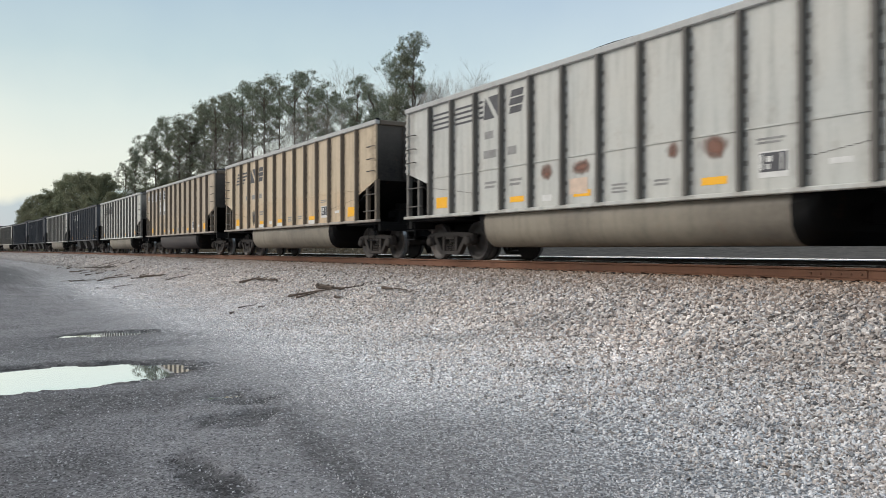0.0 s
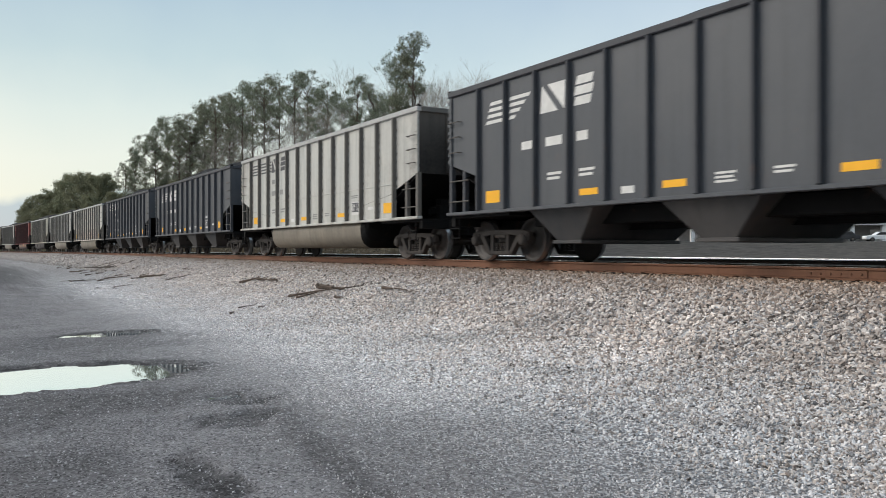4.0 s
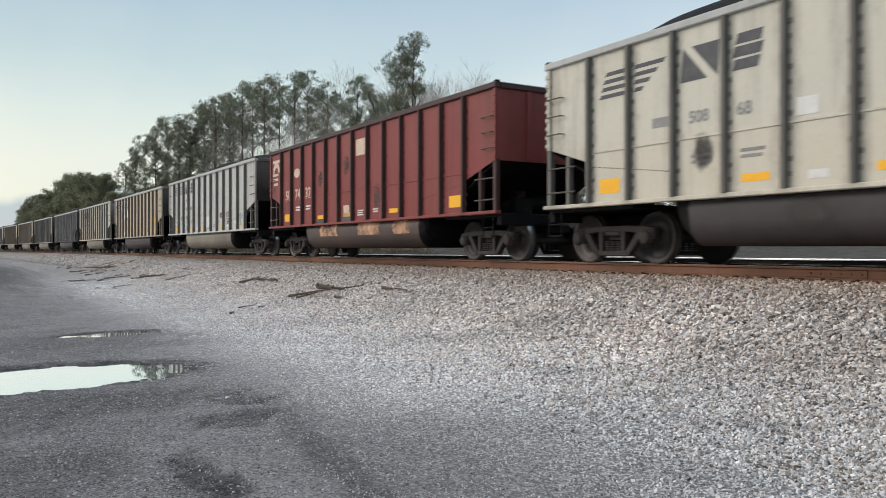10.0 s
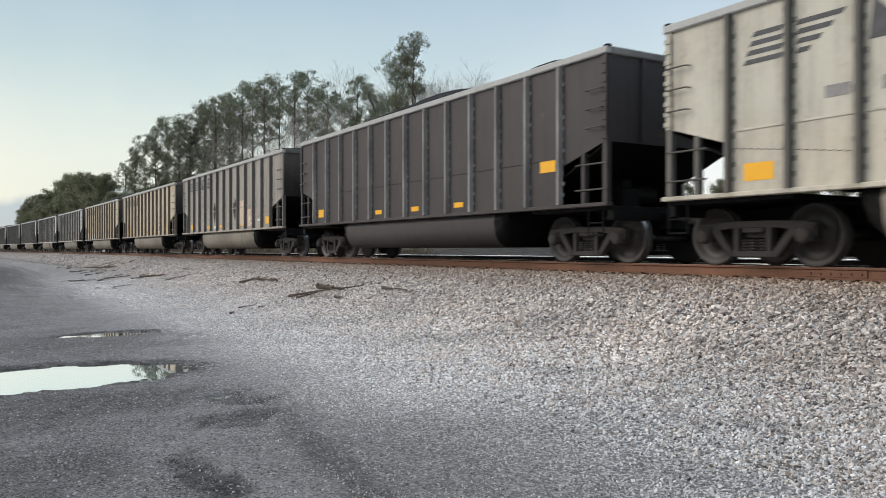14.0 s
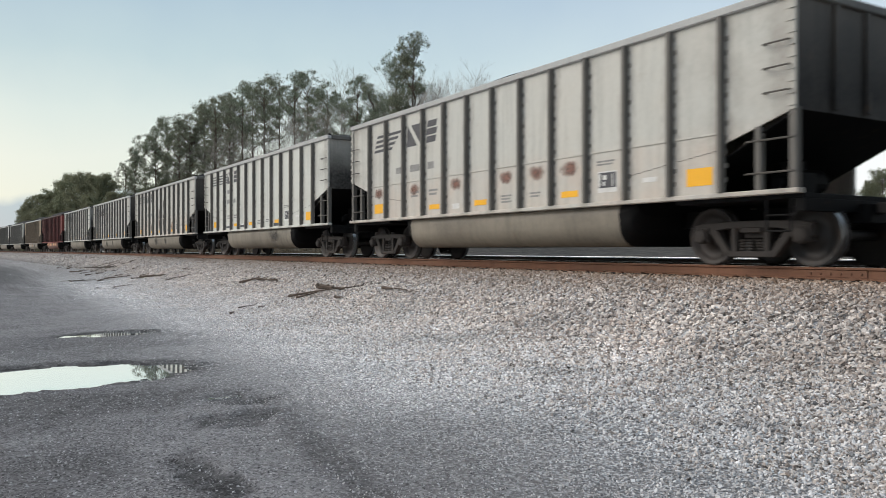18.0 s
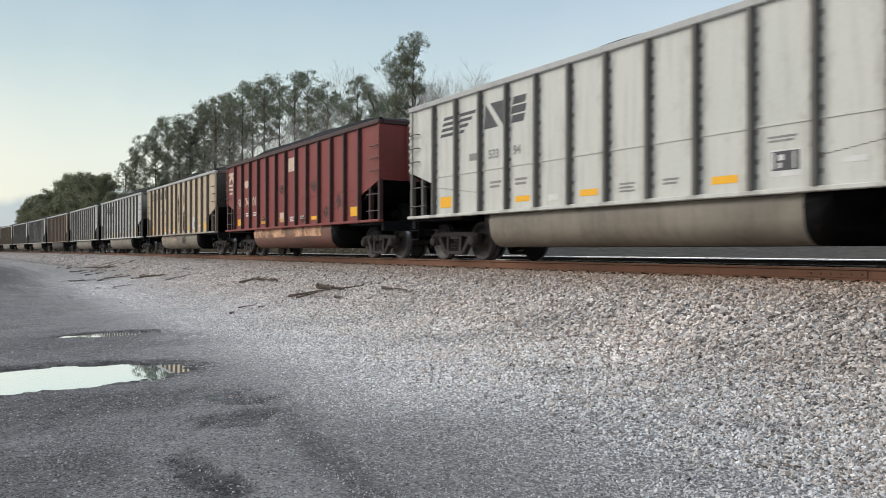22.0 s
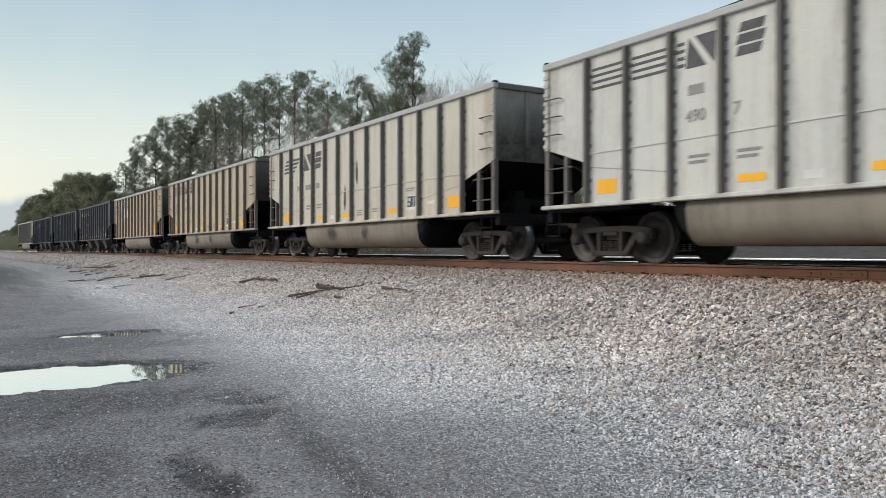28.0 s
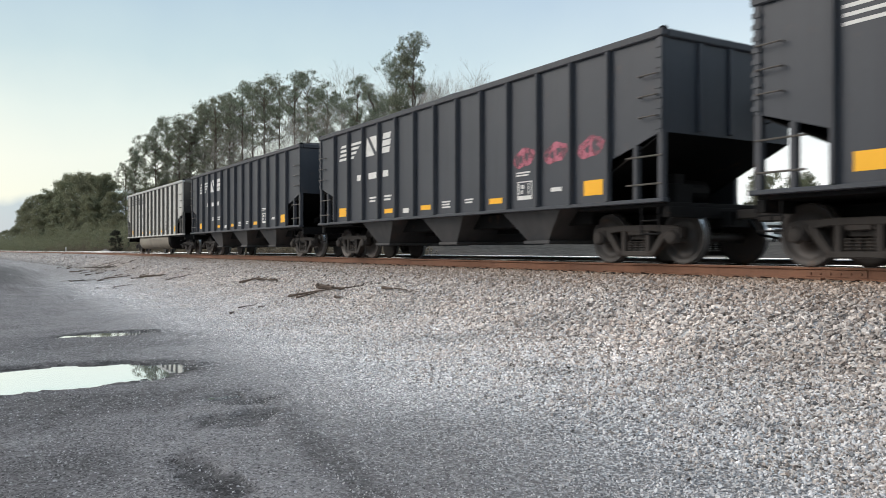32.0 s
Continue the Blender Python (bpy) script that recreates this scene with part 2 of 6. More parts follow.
def mottled(name, color, cover=0.75, scale=5.0, soft=False):
    """Worn paint, soot or a painted highlight that lets the sheet below show through in blotches."""
    m, nt, b = shader(name, 0.75)
    v = place(nt, spread=30.0)
    g = grain(nt, v, scale, 5.0, 0.65, 0.36, 0.58)
    f = grain(nt, v, scale * 7, 3.0)
    nt.links.new(mix(nt, f, tuple(c * 0.75 for c in color), color), b.inputs["Base Color"])
    if soft:
        # thins out towards its rim
        tc = nt.nodes.new("ShaderNodeTexCoord")
        mid = nt.nodes.new("ShaderNodeVectorMath")
        mid.operation = "SUBTRACT"
        mid.inputs[1].default_value = (0.5, 0.5, 0.5)
        nt.links.new(tc.outputs["Generated"], mid.inputs[0])
        flat = nt.nodes.new("ShaderNodeVectorMath")
        flat.operation = "MULTIPLY"
        flat.inputs[1].default_value = (1, 0, 1)
        nt.links.new(mid.outputs[0], flat.inputs[0])
        far = nt.nodes.new("ShaderNodeVectorMath")
        far.operation = "LENGTH"
        nt.links.new(flat.outputs[0], far.inputs[0])
        torn = nt.nodes.new("ShaderNodeMath")
        torn.operation = "MULTIPLY_ADD"
        torn.inputs[1].default_value = 0.34
        nt.links.new(grain(nt, place(nt, (1.6, 1.6, 0.8), spread=30.0), 3.2, 6.0, 0.7, 0.2, 0.8), torn.inputs[0])
        nt.links.new(far.outputs["Value"], torn.inputs[2])
        rim = nt.nodes.new("ShaderNodeMapRange")
        rim.inputs["From Min"].default_value = 0.56
        rim.inputs["From Max"].default_value = 0.30
        nt.links.new(torn.outputs[0], rim.inputs["Value"])
        g = times(nt, times(nt, times(nt, g, 0.45), 0.55, "ADD"), rim.outputs[0])
    clear = nt.nodes.new("ShaderNodeBsdfTransparent")
    ms = nt.nodes.new("ShaderNodeMixShader")
    nt.links.new(times(nt, g, cover), ms.inputs[0])
    nt.links.new(clear.outputs[0], ms.inputs[1])
    nt.links.new(b.outputs[0], ms.inputs[2])
    out = [n for n in nt.nodes if n.type == "OUTPUT_MATERIAL"][0]
    nt.links.new(ms.outputs[0], out.inputs[0])
    return m


STAIN = mottled("brown_rust_patch", (0.25, 0.13, 0.095), 0.85, 3.0, True)
SOOTMARK = mottled("soot_streak", (0.075, 0.068, 0.062), 0.85, 3.0, True)
SCRAWL = mottled("grey_scrawl", (0.42, 0.42, 0.40), 0.9, 4.0)
FAINT = mottled("faint_rust_patch", (0.29, 0.16, 0.125), 0.8, 3.0, True)
# highlight along the red wagons' tub flanks, painted as a peach strip
GLOW = mottled("peach_highlight", (0.66, 0.38, 0.23), 1.0, 0.9)
SMUDGE = mottled("grey_smudge", (0.13, 0.09, 0.085), 0.45, 3.0, True)
PRIMER = mottled("worn_pinkish_primer", (0.56, 0.465, 0.435), 0.8, 1.6)
PINK = mottled("pink_paint_patch", (0.50, 0.16, 0.21), 0.95, 5.0)
REDP = mottled("red_paint_patch", (0.56, 0.07, 0.10), 0.95, 3.0)
BLUEP = mottled("pale_blue_paint_patch", (0.57, 0.63, 0.63), 0.9, 3.0)
PEACH = mottled("peach_paint_patch", (0.58, 0.41, 0.31), 0.8, 5.0, True)
CHORD_PAINT = car_paint("pale_chord_paint", (0.40, 0.40, 0.385), (0.30, 0.29, 0.275), streak=0.3)


# ---- mesh helpers ----
class Shape:
    """Collects vertices and faces of one mesh."""

    def __init__(self):
        self.v, self.f, self.mat = [], [], []

    def face(self, idx, mat=0):
        self.f.append(idx)
        self.mat.append(mat)

    def box(self, x0, x1, y0, y1, z0, z1, mat=0):
        n = len(self.v)
        self.v += [(x, y, z) for z in (z0, z1) for x, y in ((x0, y0), (x1, y0), (x1, y1), (x0, y1))]
        for q in ((3, 2, 1, 0), (4, 5, 6, 7), (0, 1, 5, 4), (1, 2, 6, 5), (2, 3, 7, 6), (3, 0, 4, 7)):
            self.face([n + i for i in q], mat)
        return self

    def prism(self, pts, axis, a, b, mat=0):
        """A polygon pushed along an axis from a to b; pts are the other two coordinates in xyz order."""
        n, k = len(self.v), len(pts)
        for s in (a, b):
            for p, q in pts:
                self.v.append({"x": (s, p, q), "y": (p, s, q), "z": (p, q, s)}[axis])
        self.face([n + i for i in range(k)][::-1], mat)
        self.face([n + k + i for i in range(k)], mat)
        for i in range(k):
            j = (i + 1) % k
            self.face([n + i, n + j, n + k + j, n + k + i], mat)
        return self

    def lathe(self, cx, cy, cz, axis, rings, n=24, mat=0, capped=True):
        """rings: (offset along the axis, radius)."""
        start = len(self.v)
        for off, r in rings:
            for i in range(n):
                a = 2 * math.pi * i / n
                p, q = r * math.cos(a), r * math.sin(a)
                d = {"x": (off, p, q), "y": (q, off, p), "z": (p, q, off)}[axis]
                self.v.append((cx + d[0], cy + d[1], cz + d[2]))
        for k in range(len(rings) - 1):
            for i in range(n):
                j = (i + 1) % n
                a, b = start + k * n, start + (k + 1) * n
                self.face([a + i, a + j, b + j, b + i], mat)
        if capped:
            self.face([start + i for i in range(n)][::-1], mat)
            self.face([start + (len(rings) - 1) * n + i for i in range(n)], mat)
        return self

    def tube(self, p, q, r0, r1=None, n=6, mat=0):
        p, q = Vector(p), Vector(q)
        r1 = r0 if r1 is None else r1
        d = (q - p).normalized()
        u = d.orthogonal().normalized()
        w = d.cross(u)
        s = len(self.v)
        for c, r in ((p, r0), (q, r1)):
            for i in range(n):
                a = 2 * math.pi * i / n
                self.v.append(tuple(c + u * (r * math.cos(a)) + w * (r * math.sin(a))))
        for i in range(n):
            j = (i + 1) % n
            self.face([s + i, s + j, s + n + j, s + n + i], mat)
        self.face([s + i for i in range(n)][::-1], mat)
        self.face([s + n + i for i in range(n)], mat)
        return self

    def mesh(self, name, bevel=0.0, smooth=False):
        me = bpy.data.meshes.new(name)
        me.from_pydata(self.v, [], self.f)
        me.polygons.foreach_set("material_index", self.mat)
        bm = bmesh.new()
        bm.from_mesh(me)
        bmesh.ops.recalc_face_normals(bm, faces=bm.faces)
        if bevel:
            bmesh.ops.bevel(bm, geom=bm.edges[:], offset=bevel, segments=1, affect="EDGES", clamp_overlap=True)
        for f in bm.faces:
            f.smooth = smooth
        bm.to_mesh(me)
        bm.free()
        return me


def part(name, me, mats, parent, label=""):
    """One mesh object under a thing or a part; its materials sit on the object, so that alike parts share a mesh."""
    ob = new(name, me)
    mats = mats if isinstance(mats, (list, tuple)) else [mats]
    while len(me.materials) < len(mats):
        me.materials.append(None)
    for i, m in enumerate(mats):
        ob.material_slots[i].link = "OBJECT"
        ob.material_slots[i].material = m
    if parent:
        ob.parent = parent
    if label:
        ob["label"] = label
    return ob


# ---- ground ----
def smooth(a, b, v):
    k = np.clip((v - a) / (b - a), 0, 1)
    return k * k * (3 - 2 * k)


def waves(x, y, seed, size):
    """Soft chance relief from a few crossed waves."""
    rng = np.random.RandomState(seed)
    h = 0
    for k in range(9):
        a = rng.uniform(0, 2 * math.pi)
        w = 2 * math.pi / (size * rng.uniform(0.45, 1.7))
        h = h + np.sin((x * math.cos(a) + y * math.sin(a)) * w + rng.uniform(0, 6.28)) / 9
    return h


def blob(x, y, cx, cy, rx, ry, turn=0.0, seed=1, ragged=0.18):
    """1 in the middle of a ragged oval, 0 at its rim, negative outside."""
    c, s = math.cos(turn), math.sin(turn)
    u, v = (x - cx) * c + (y - cy) * s, -(x - cx) * s + (y - cy) * c
    d = np.sqrt((u / rx) ** 2 + (v / ry) ** 2)
    return 1 - d + ragged * waves(x, y, seed, 0.8) + ragged * 0.7 * waves(x, y, seed + 5, 0.3) + ragged * 0.4 * waves(x, y, seed + 9, 0.12)


def hollows(x, y):
    """The puddles and pot-holes of the dirt road."""
    big = np.maximum(blob(x, y, -10.53, 0.76, 0.95, 1.55, 0.0, 3), blob(x, y, -10.34, -0.32, 1.0, 1.6, 0.1, 4))
    small = blob(x, y, -15.15, 2.08, 0.46, 0.72, 0.0, 6, 0.25)
    dent = np.maximum(blob(x, y, -8.0, 2.32, 0.42, 0.30, 0.4, 8, 0.95), blob(x, y, -6.99, 2.1, 0.30, 0.42, 0.3, 9, 0.95))
    rut = blob(x, y, -5.3, 1.32, 0.72, 0.15, -0.05, 11, 1.0)
    return big, small, dent, rut


def ground_height(x, y):
    o = y - bend(x)[0]      # measured from the line
    h = smooth(4.6, 9.4, o) * 0.62 + smooth(6.7, 9.35, o) * 0.42
    far = smooth(18.3, 21.8, o)
    h = h * (1 - far) + 0.55 * far
    left = smooth(-55.0, -80.0, x)
    h = h + 2.1 * smooth(30.0, 38.0, o) * left + 2.1 * smooth(50.0, 105.0, o) * (1 - left)
    rough = 1 - smooth(9.0, 9.8, o)
    h = h + 0.025 * waves(x, y, 21, 3.0) * rough + 0.01 * waves(x, y, 22, 0.7) * rough
    big, small, dent, rut = hollows(x, y)
    h = h - 0.09 * smooth(-0.25, 0.35, big) - 0.085 * smooth(-0.25, 0.35, small)
    h = h - 0.035 * smooth(-0.3, 0.4, dent) - 0.03 * smooth(-0.3, 0.3, rut)
    return h


def dust(x, y):
    """Pale stone dust blown over the gravel (up to 1) and bare dark soil trodden into it (down to -1)."""
    o = y - bend(x)[0]
    w = y + 0.45 * waves(x, y, 41, 2.2) + 0.25 * waves(x, y, 42, 0.7)
    band = smooth(2.2, 3.9, w) * (1 - smooth(7.2, 9.2, o)) * smooth(-5.2, -7.6, x + 0.5 * waves(x, y, 43, 1.5)) * (1 - 0.6 * smooth(-32.0, -70.0, x))
    band = band * (0.75 + 0.5 * waves(x, y, 44, 3.0))
    soil = (1 - smooth(3.3, 4.9, w + 0.3 * (x + 4.5))) * smooth(-8.2, -5.2, x) * smooth(1.6, 2.6, y)
    spots = np.maximum.reduce([smooth(-0.5, 0.5, blob(x, y, *p, ragged=0.8)) for p in SOIL_SPOTS])
    road = 0.7 * smooth(-30.0, -58.0, x) * (1 - smooth(6.6, 7.9, o + 0.5 * waves(x, y, 45, 6.0)))
    return np.clip(band * (1 - road) - np.maximum.reduce([0.42 * soil, 0.5 * spots, road]), -1, 1)


# bare dark soil: place, half sizes, turn and seed
SOIL_SPOTS = ((-5.55, 3.86, 0.85, 0.26, 0.5, 51), (-7.09, 5.80, 0.8, 0.22, 0.5, 52), (-9.25, 7.45, 0.9, 0.2, 0.4, 53), (-3.75, 4.1, 0.6, 0.34, 0.4, 54),
              (-5.35, 2.25, 1.3, 0.16, -0.12, 55), (-10.3, 6.1, 0.7, 0.2, 0.4, 56), (-4.6, 3.0, 0.8, 0.24, 0.1, 57), (-4.4, 5.35, 0.5, 0.16, 0.5, 59))


def spaced(lo, hi, step, reach_lo, reach_hi, grow=1.16):
    mid = list(np.arange(lo, hi, step))
    a, s = [lo], step
    while a[-1] > reach_lo:
        s *= grow
        a.append(a[-1] - s)
    b, s = [mid[-1]], step
    while b[-1] < reach_hi:
        s *= grow
        b.append(b[-1] + s)
    return np.array(a[:0:-1] + mid + b[1:])


gx = spaced(-17.5, -2.5, 0.05, -2600, 1200)
gy = spaced(-0.6, 11.0, 0.05, -1200, 2600)
GX, GY = np.meshgrid(gx, gy, indexing="ij")
GZ = ground_height(GX, GY)
nx, ny = GX.shape
ids = np.arange(nx * ny).reshape(nx, ny)
quads = np.stack([ids[:-1, :-1], ids[1:, :-1], ids[1:, 1:], ids[:-1, 1:]], -1).reshape(-1, 4)


def fast_mesh(name, verts, faces):
    """verts n x 3, faces m x k, both numpy arrays."""
    me = bpy.data.meshes.new(name)
    m, k = faces.shape
    me.vertices.add(len(verts))
    me.vertices.foreach_set("co", np.ascontiguousarray(verts, dtype=np.float32).ravel())
    me.loops.add(m * k)
    me.loops.foreach_set("vertex_index", np.ascontiguousarray(faces, dtype=np.int32).ravel())
    me.polygons.add(m)
    me.polygons.foreach_set("loop_start", np.arange(m, dtype=np.int32) * k)
    me.update(calc_edges=True)
    me.shade_flat()
    return me


ground_me = fast_mesh("ground", np.stack([GX, GY, GZ], -1).reshape(-1, 3), quads)
ground_me.shade_smooth()
big, small, dent, rut = hollows(GX, GY)
damp = np.maximum.reduce([smooth(-0.55, 0.1, big), smooth(-0.8, 0.1, small), smooth(-0.6, 0.5, dent) * 0.8, smooth(-0.6, 0.5, rut) * 0.85,
                           0.42 * smooth(-0.6, 0.6, blob(GX, GY, -13.9, 0.9, 1.4, 2.9, 0.0, 13, 0.4)),
                           0.6 * smooth(-0.7, 0.6, blob(GX, GY, -8.35, 0.55, 0.9, 1.4, 0.2, 14, 0.5)),
                           0.5 * smooth(-0.7, 0.6, blob(GX, GY, -5.9, 0.2, 0.8, 0.8, 0.2, 18, 0.5)),
                           0.45 * smooth(-0.6, 0.5, blob(GX, GY, -5.39, 2.2, 1.9, 0.15, -0.12, 15, 0.5)),
                           0.12 * smooth(-0.2, 0.4, blob(GX, GY, -23.19, 0.47, 4.5, 1.6, 0.0, 16, 0.5)),
                           0.8 * smooth(-0.4, 0.4, blob(GX, GY, -72.49, -1.26, 42.0, 3.8, 0.03, 17, 0.3))])
att = ground_me.attributes.new("damp", "FLOAT", "POINT")
att.data.foreach_set("value", damp.astype(np.float32).ravel())
off = ground_me.attributes.new("off_line", "FLOAT", "POINT")
off.data.foreach_set("value", (GY - bend(GX)[0]).astype(np.float32).ravel())


def dusted(nt, c, most):
    """Lays the dust and soil of the "dust" attribute over a colour."""
    at = nt.nodes.new("ShaderNodeAttribute")
    at.attribute_name = "dust"
    up = times(nt, at.outputs["Fac"], most)
    down = times(nt, times(nt, at.outputs["Fac"], -1.0), 0.5)
    c = mix(nt, up, c, (1.62, 1.58, 1.56), "MULTIPLY")
    return mix(nt, down, c, (0.105, 0.098, 0.097))


att = ground_me.attributes.new("dust", "FLOAT", "POINT")
att.data.foreach_set("value", dust(GX, GY).astype(np.float32).ravel())


def ground_material():
    m, nt, b = shader("dirt_and_gravel", 0.85)
    b.inputs["Specular IOR Level"].default_value = 0.04
    tc = nt.nodes.new("ShaderNodeTexCoord")
    v = tc.outputs["Object"]
    line = nt.nodes.new("ShaderNodeAttribute")
    line.attribute_name = "off_line"
    from_line = line.outputs["Fac"]
    wob = grain(nt, v, 0.45, 5.0, 0.6, 0.0, 1.0)
    yy = times(nt, wob, 3.2)
    n = nt.nodes.new("ShaderNodeMath")
    n.operation = "ADD"
    nt.links.new(from_line, n.inputs[0])
    nt.links.new(yy, n.inputs[1])
    gravel = nt.nodes.new("ShaderNodeMapRange")
    gravel.inputs["From Min"].default_value = 2.2
    gravel.inputs["From Max"].default_value = 5.0
    nt.links.new(n.outputs[0], gravel.inputs["Value"])
    # dirt road: grey grit on packed asphalt millings
    coarse = grain(nt, v, 1.1, 6.0, 0.65, 0.32, 0.68)
    fine = grain(nt, v, 75.0, 4.0, 0.75, 0.42, 0.62)
    dirt = mix(nt, coarse, (0.195, 0.186, 0.192), (0.475, 0.455, 0.465))
    speck = nt.nodes.new("ShaderNodeTexVoronoi")
    speck.inputs["Scale"].default_value = 62.0
    nt.links.new(v, speck.inputs["Vector"])
    tone = nt.nodes.new("ShaderNodeSeparateColor")
    nt.links.new(speck.outputs["Color"], tone.inputs[0])
    lit = nt.nodes.new("ShaderNodeMapRange")
    lit.inputs["From Min"].default_value = 0.4
    lit.inputs["From Max"].default_value = 1.0
    nt.links.new(tone.outputs[0], lit.inputs["Value"])
    dirt = mix(nt, times(nt, fine, 0.35), dirt, (0.50, 0.475, 0.475))
    dirt = mix(nt, times(nt, lit.outputs[0], 0.85), dirt, (0.74, 0.71, 0.715))
    dim = nt.nodes.new("ShaderNodeMapRange")
    dim.inputs["From Min"].default_value = 0.72
    dim.inputs["From Max"].default_value = 0.9
    nt.links.new(tone.outputs[1], dim.inputs["Value"])
    dirt = mix(nt, times(nt, dim.outputs[0], 0.7), dirt, (0.06, 0.055, 0.055))
    # gravel: a cell pattern of pale stones, the shade of their gaps painted dark
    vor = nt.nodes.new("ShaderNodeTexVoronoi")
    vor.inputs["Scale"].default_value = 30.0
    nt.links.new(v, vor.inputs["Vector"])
    ramp = nt.nodes.new("ShaderNodeValToRGB")
    cr = ramp.color_ramp
    cr.elements[0].color = (0.26, 0.25, 0.25, 1)
    cr.elements[1].color = (0.94, 0.925, 0.92, 1)
    e = cr.elements.new(0.5)
    e.color = (0.64, 0.62, 0.615, 1)
    nt.links.new(vor.outputs["Color"], ramp.inputs[0])
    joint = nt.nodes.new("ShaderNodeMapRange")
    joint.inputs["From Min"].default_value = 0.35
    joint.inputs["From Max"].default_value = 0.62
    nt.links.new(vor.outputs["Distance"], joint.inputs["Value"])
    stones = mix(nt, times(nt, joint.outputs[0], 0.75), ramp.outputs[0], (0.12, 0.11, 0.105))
    # iron dust beside the rails
    rust = nt.nodes.new("ShaderNodeMapRange")
    rust.inputs["From Min"].default_value = 8.7
    rust.inputs["From Max"].default_value = 10.2
    nt.links.new(from_line, rust.inputs["Value"])
    stones = mix(nt, times(nt, rust.outputs[0], 0.7), stones, (0.16, 0.10, 0.065))
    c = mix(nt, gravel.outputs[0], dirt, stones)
    clump = grain(nt, v, 11.0, 8.0, 0.85, 0.36, 0.64)
    c = mix(nt, times(nt, clump, 0.42), c, (0.11, 0.105, 0.105))
    glint = grain(nt, v, 17.0, 6.0, 0.85, 0.56, 0.70)
    c = mix(nt, times(nt, glint, 0.5), c, (0.92, 0.91, 0.91))
    c = dusted(nt, c, 0.5)
    # near-black bed under and between the tracks
    dark_bed = nt.nodes.new("ShaderNodeMapRange")
    dark_bed.inputs["From Min"].default_value = 10.3
    dark_bed.inputs["From Max"].default_value = 10.6
    nt.links.new(from_line, dark_bed.inputs["Value"])
    c = mix(nt, times(nt, dark_bed.outputs[0], 0.85), c, (0.035, 0.031, 0.029))
    # brown winter grass past the tracks and far along the road
    grass = nt.nodes.new("ShaderNodeMapRange")
    grass.inputs["From Min"].default_value = 20.0
    grass.inputs["From Max"].default_value = 22.5
    nt.links.new(from_line, grass.inputs["Value"])
    straw = mix(nt, grain(nt, v, 0.8, 6.0, 0.7), (0.055, 0.05, 0.045), (0.12, 0.107, 0.095))
    c = mix(nt, grass.outputs[0], c, straw)
    at = nt.nodes.new("ShaderNodeAttribute")
    at.attribute_name = "damp"
    # the damp breaks up raggedly
    tatter = times(nt, times(nt, grain(nt, v, 7.0, 8.0, 0.75, 0.25, 0.75), 1.3), 0.65, "SUBTRACT")
    soaked = nt.nodes.new("ShaderNodeMath")
    soaked.operation = "MULTIPLY"
    nt.links.new(at.outputs["Fac"], soaked.inputs[0])
    nt.links.new(tatter, soaked.inputs[1])
    edge = nt.nodes.new("ShaderNodeMath")
    edge.operation = "ADD"
    nt.links.new(at.outputs["Fac"], edge.inputs[0])
    nt.links.new(soaked.outputs[0], edge.inputs[1])
    spread = nt.nodes.new("ShaderNodeMapRange")
    spread.inputs["From Min"].default_value = 0.05
    spread.inputs["From Max"].default_value = 1.1
    nt.links.new(edge.outputs[0], spread.inputs["Value"])
    wet = times(nt, spread.outputs[0], 0.88)
    c = mix(nt, wet, c, (0.035, 0.033, 0.032))
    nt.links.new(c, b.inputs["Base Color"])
    r = nt.nodes.new("ShaderNodeMapRange")
    r.inputs["To Min"].default_value = 0.9
    r.inputs["To Max"].default_value = 0.55
    nt.links.new(at.outputs["Fac"], r.inputs["Value"])
    nt.links.new(r.outputs[0], b.inputs["Roughness"])
    h = nt.nodes.new("ShaderNodeMix")
    nt.links.new(gravel.outputs[0], h.inputs[0])
    nt.links.new(fine, h.inputs[2])
    nt.links.new(vor.outputs["Distance"], h.inputs[3])
    bump(nt, b, h.outputs[0], 0.9, 0.02)
    return m


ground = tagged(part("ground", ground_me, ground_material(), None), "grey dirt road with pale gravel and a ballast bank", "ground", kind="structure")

# water in the hollows
water_mat, nt, wb = shader("still_puddle_water", 0.02)
wb.inputs["Base Color"].default_value = (0.9, 0.95, 0.94, 1)
wb.inputs["Metallic"].default_value = 0.9
wb.inputs["Specular IOR Level"].default_value = 0.5


def puddle(name, x0, x1, y0, y1, z, label):
    me = Shape().box(x0, x1, y0, y1, z - 0.012, z).mesh(name)
    return tagged(part(name, me, water_mat, None), label, "puddle", kind="structure")


puddle("water_1", -12.1, -8.2, -2.8, 3.6, -0.035, "still shallow puddle mirroring the sky on the dirt road")
puddle("water_2", -16.2, -14.2, 0.6, 3.6, -0.022, "narrow strip of puddle water on the dirt road")

# ---- stones ----
LUMP = np.array(((1, 0, 0), (0, 1, 0), (-1, 0, 0), (0, -1, 0), (0, 0, 1), (0, 0, -1)), dtype=float) * 0.62
LUMP_F = np.array(((0, 1, 4), (1, 2, 4), (2, 3, 4), (3, 0, 4), (1, 0, 5), (2, 1, 5), (3, 2, 5), (0, 3, 5)))
# a broken wedge: three corners below, four above
WEDGE = np.array(((0.9, -0.1, -0.4), (-0.5, 0.8, -0.45), (-0.6, -0.8, -0.35), (0.6, 0.45, 0.45), (-0.35, 0.6, 0.5), (-0.65, -0.4, 0.4), (0.35, -0.65, 0.5))) * 0.62
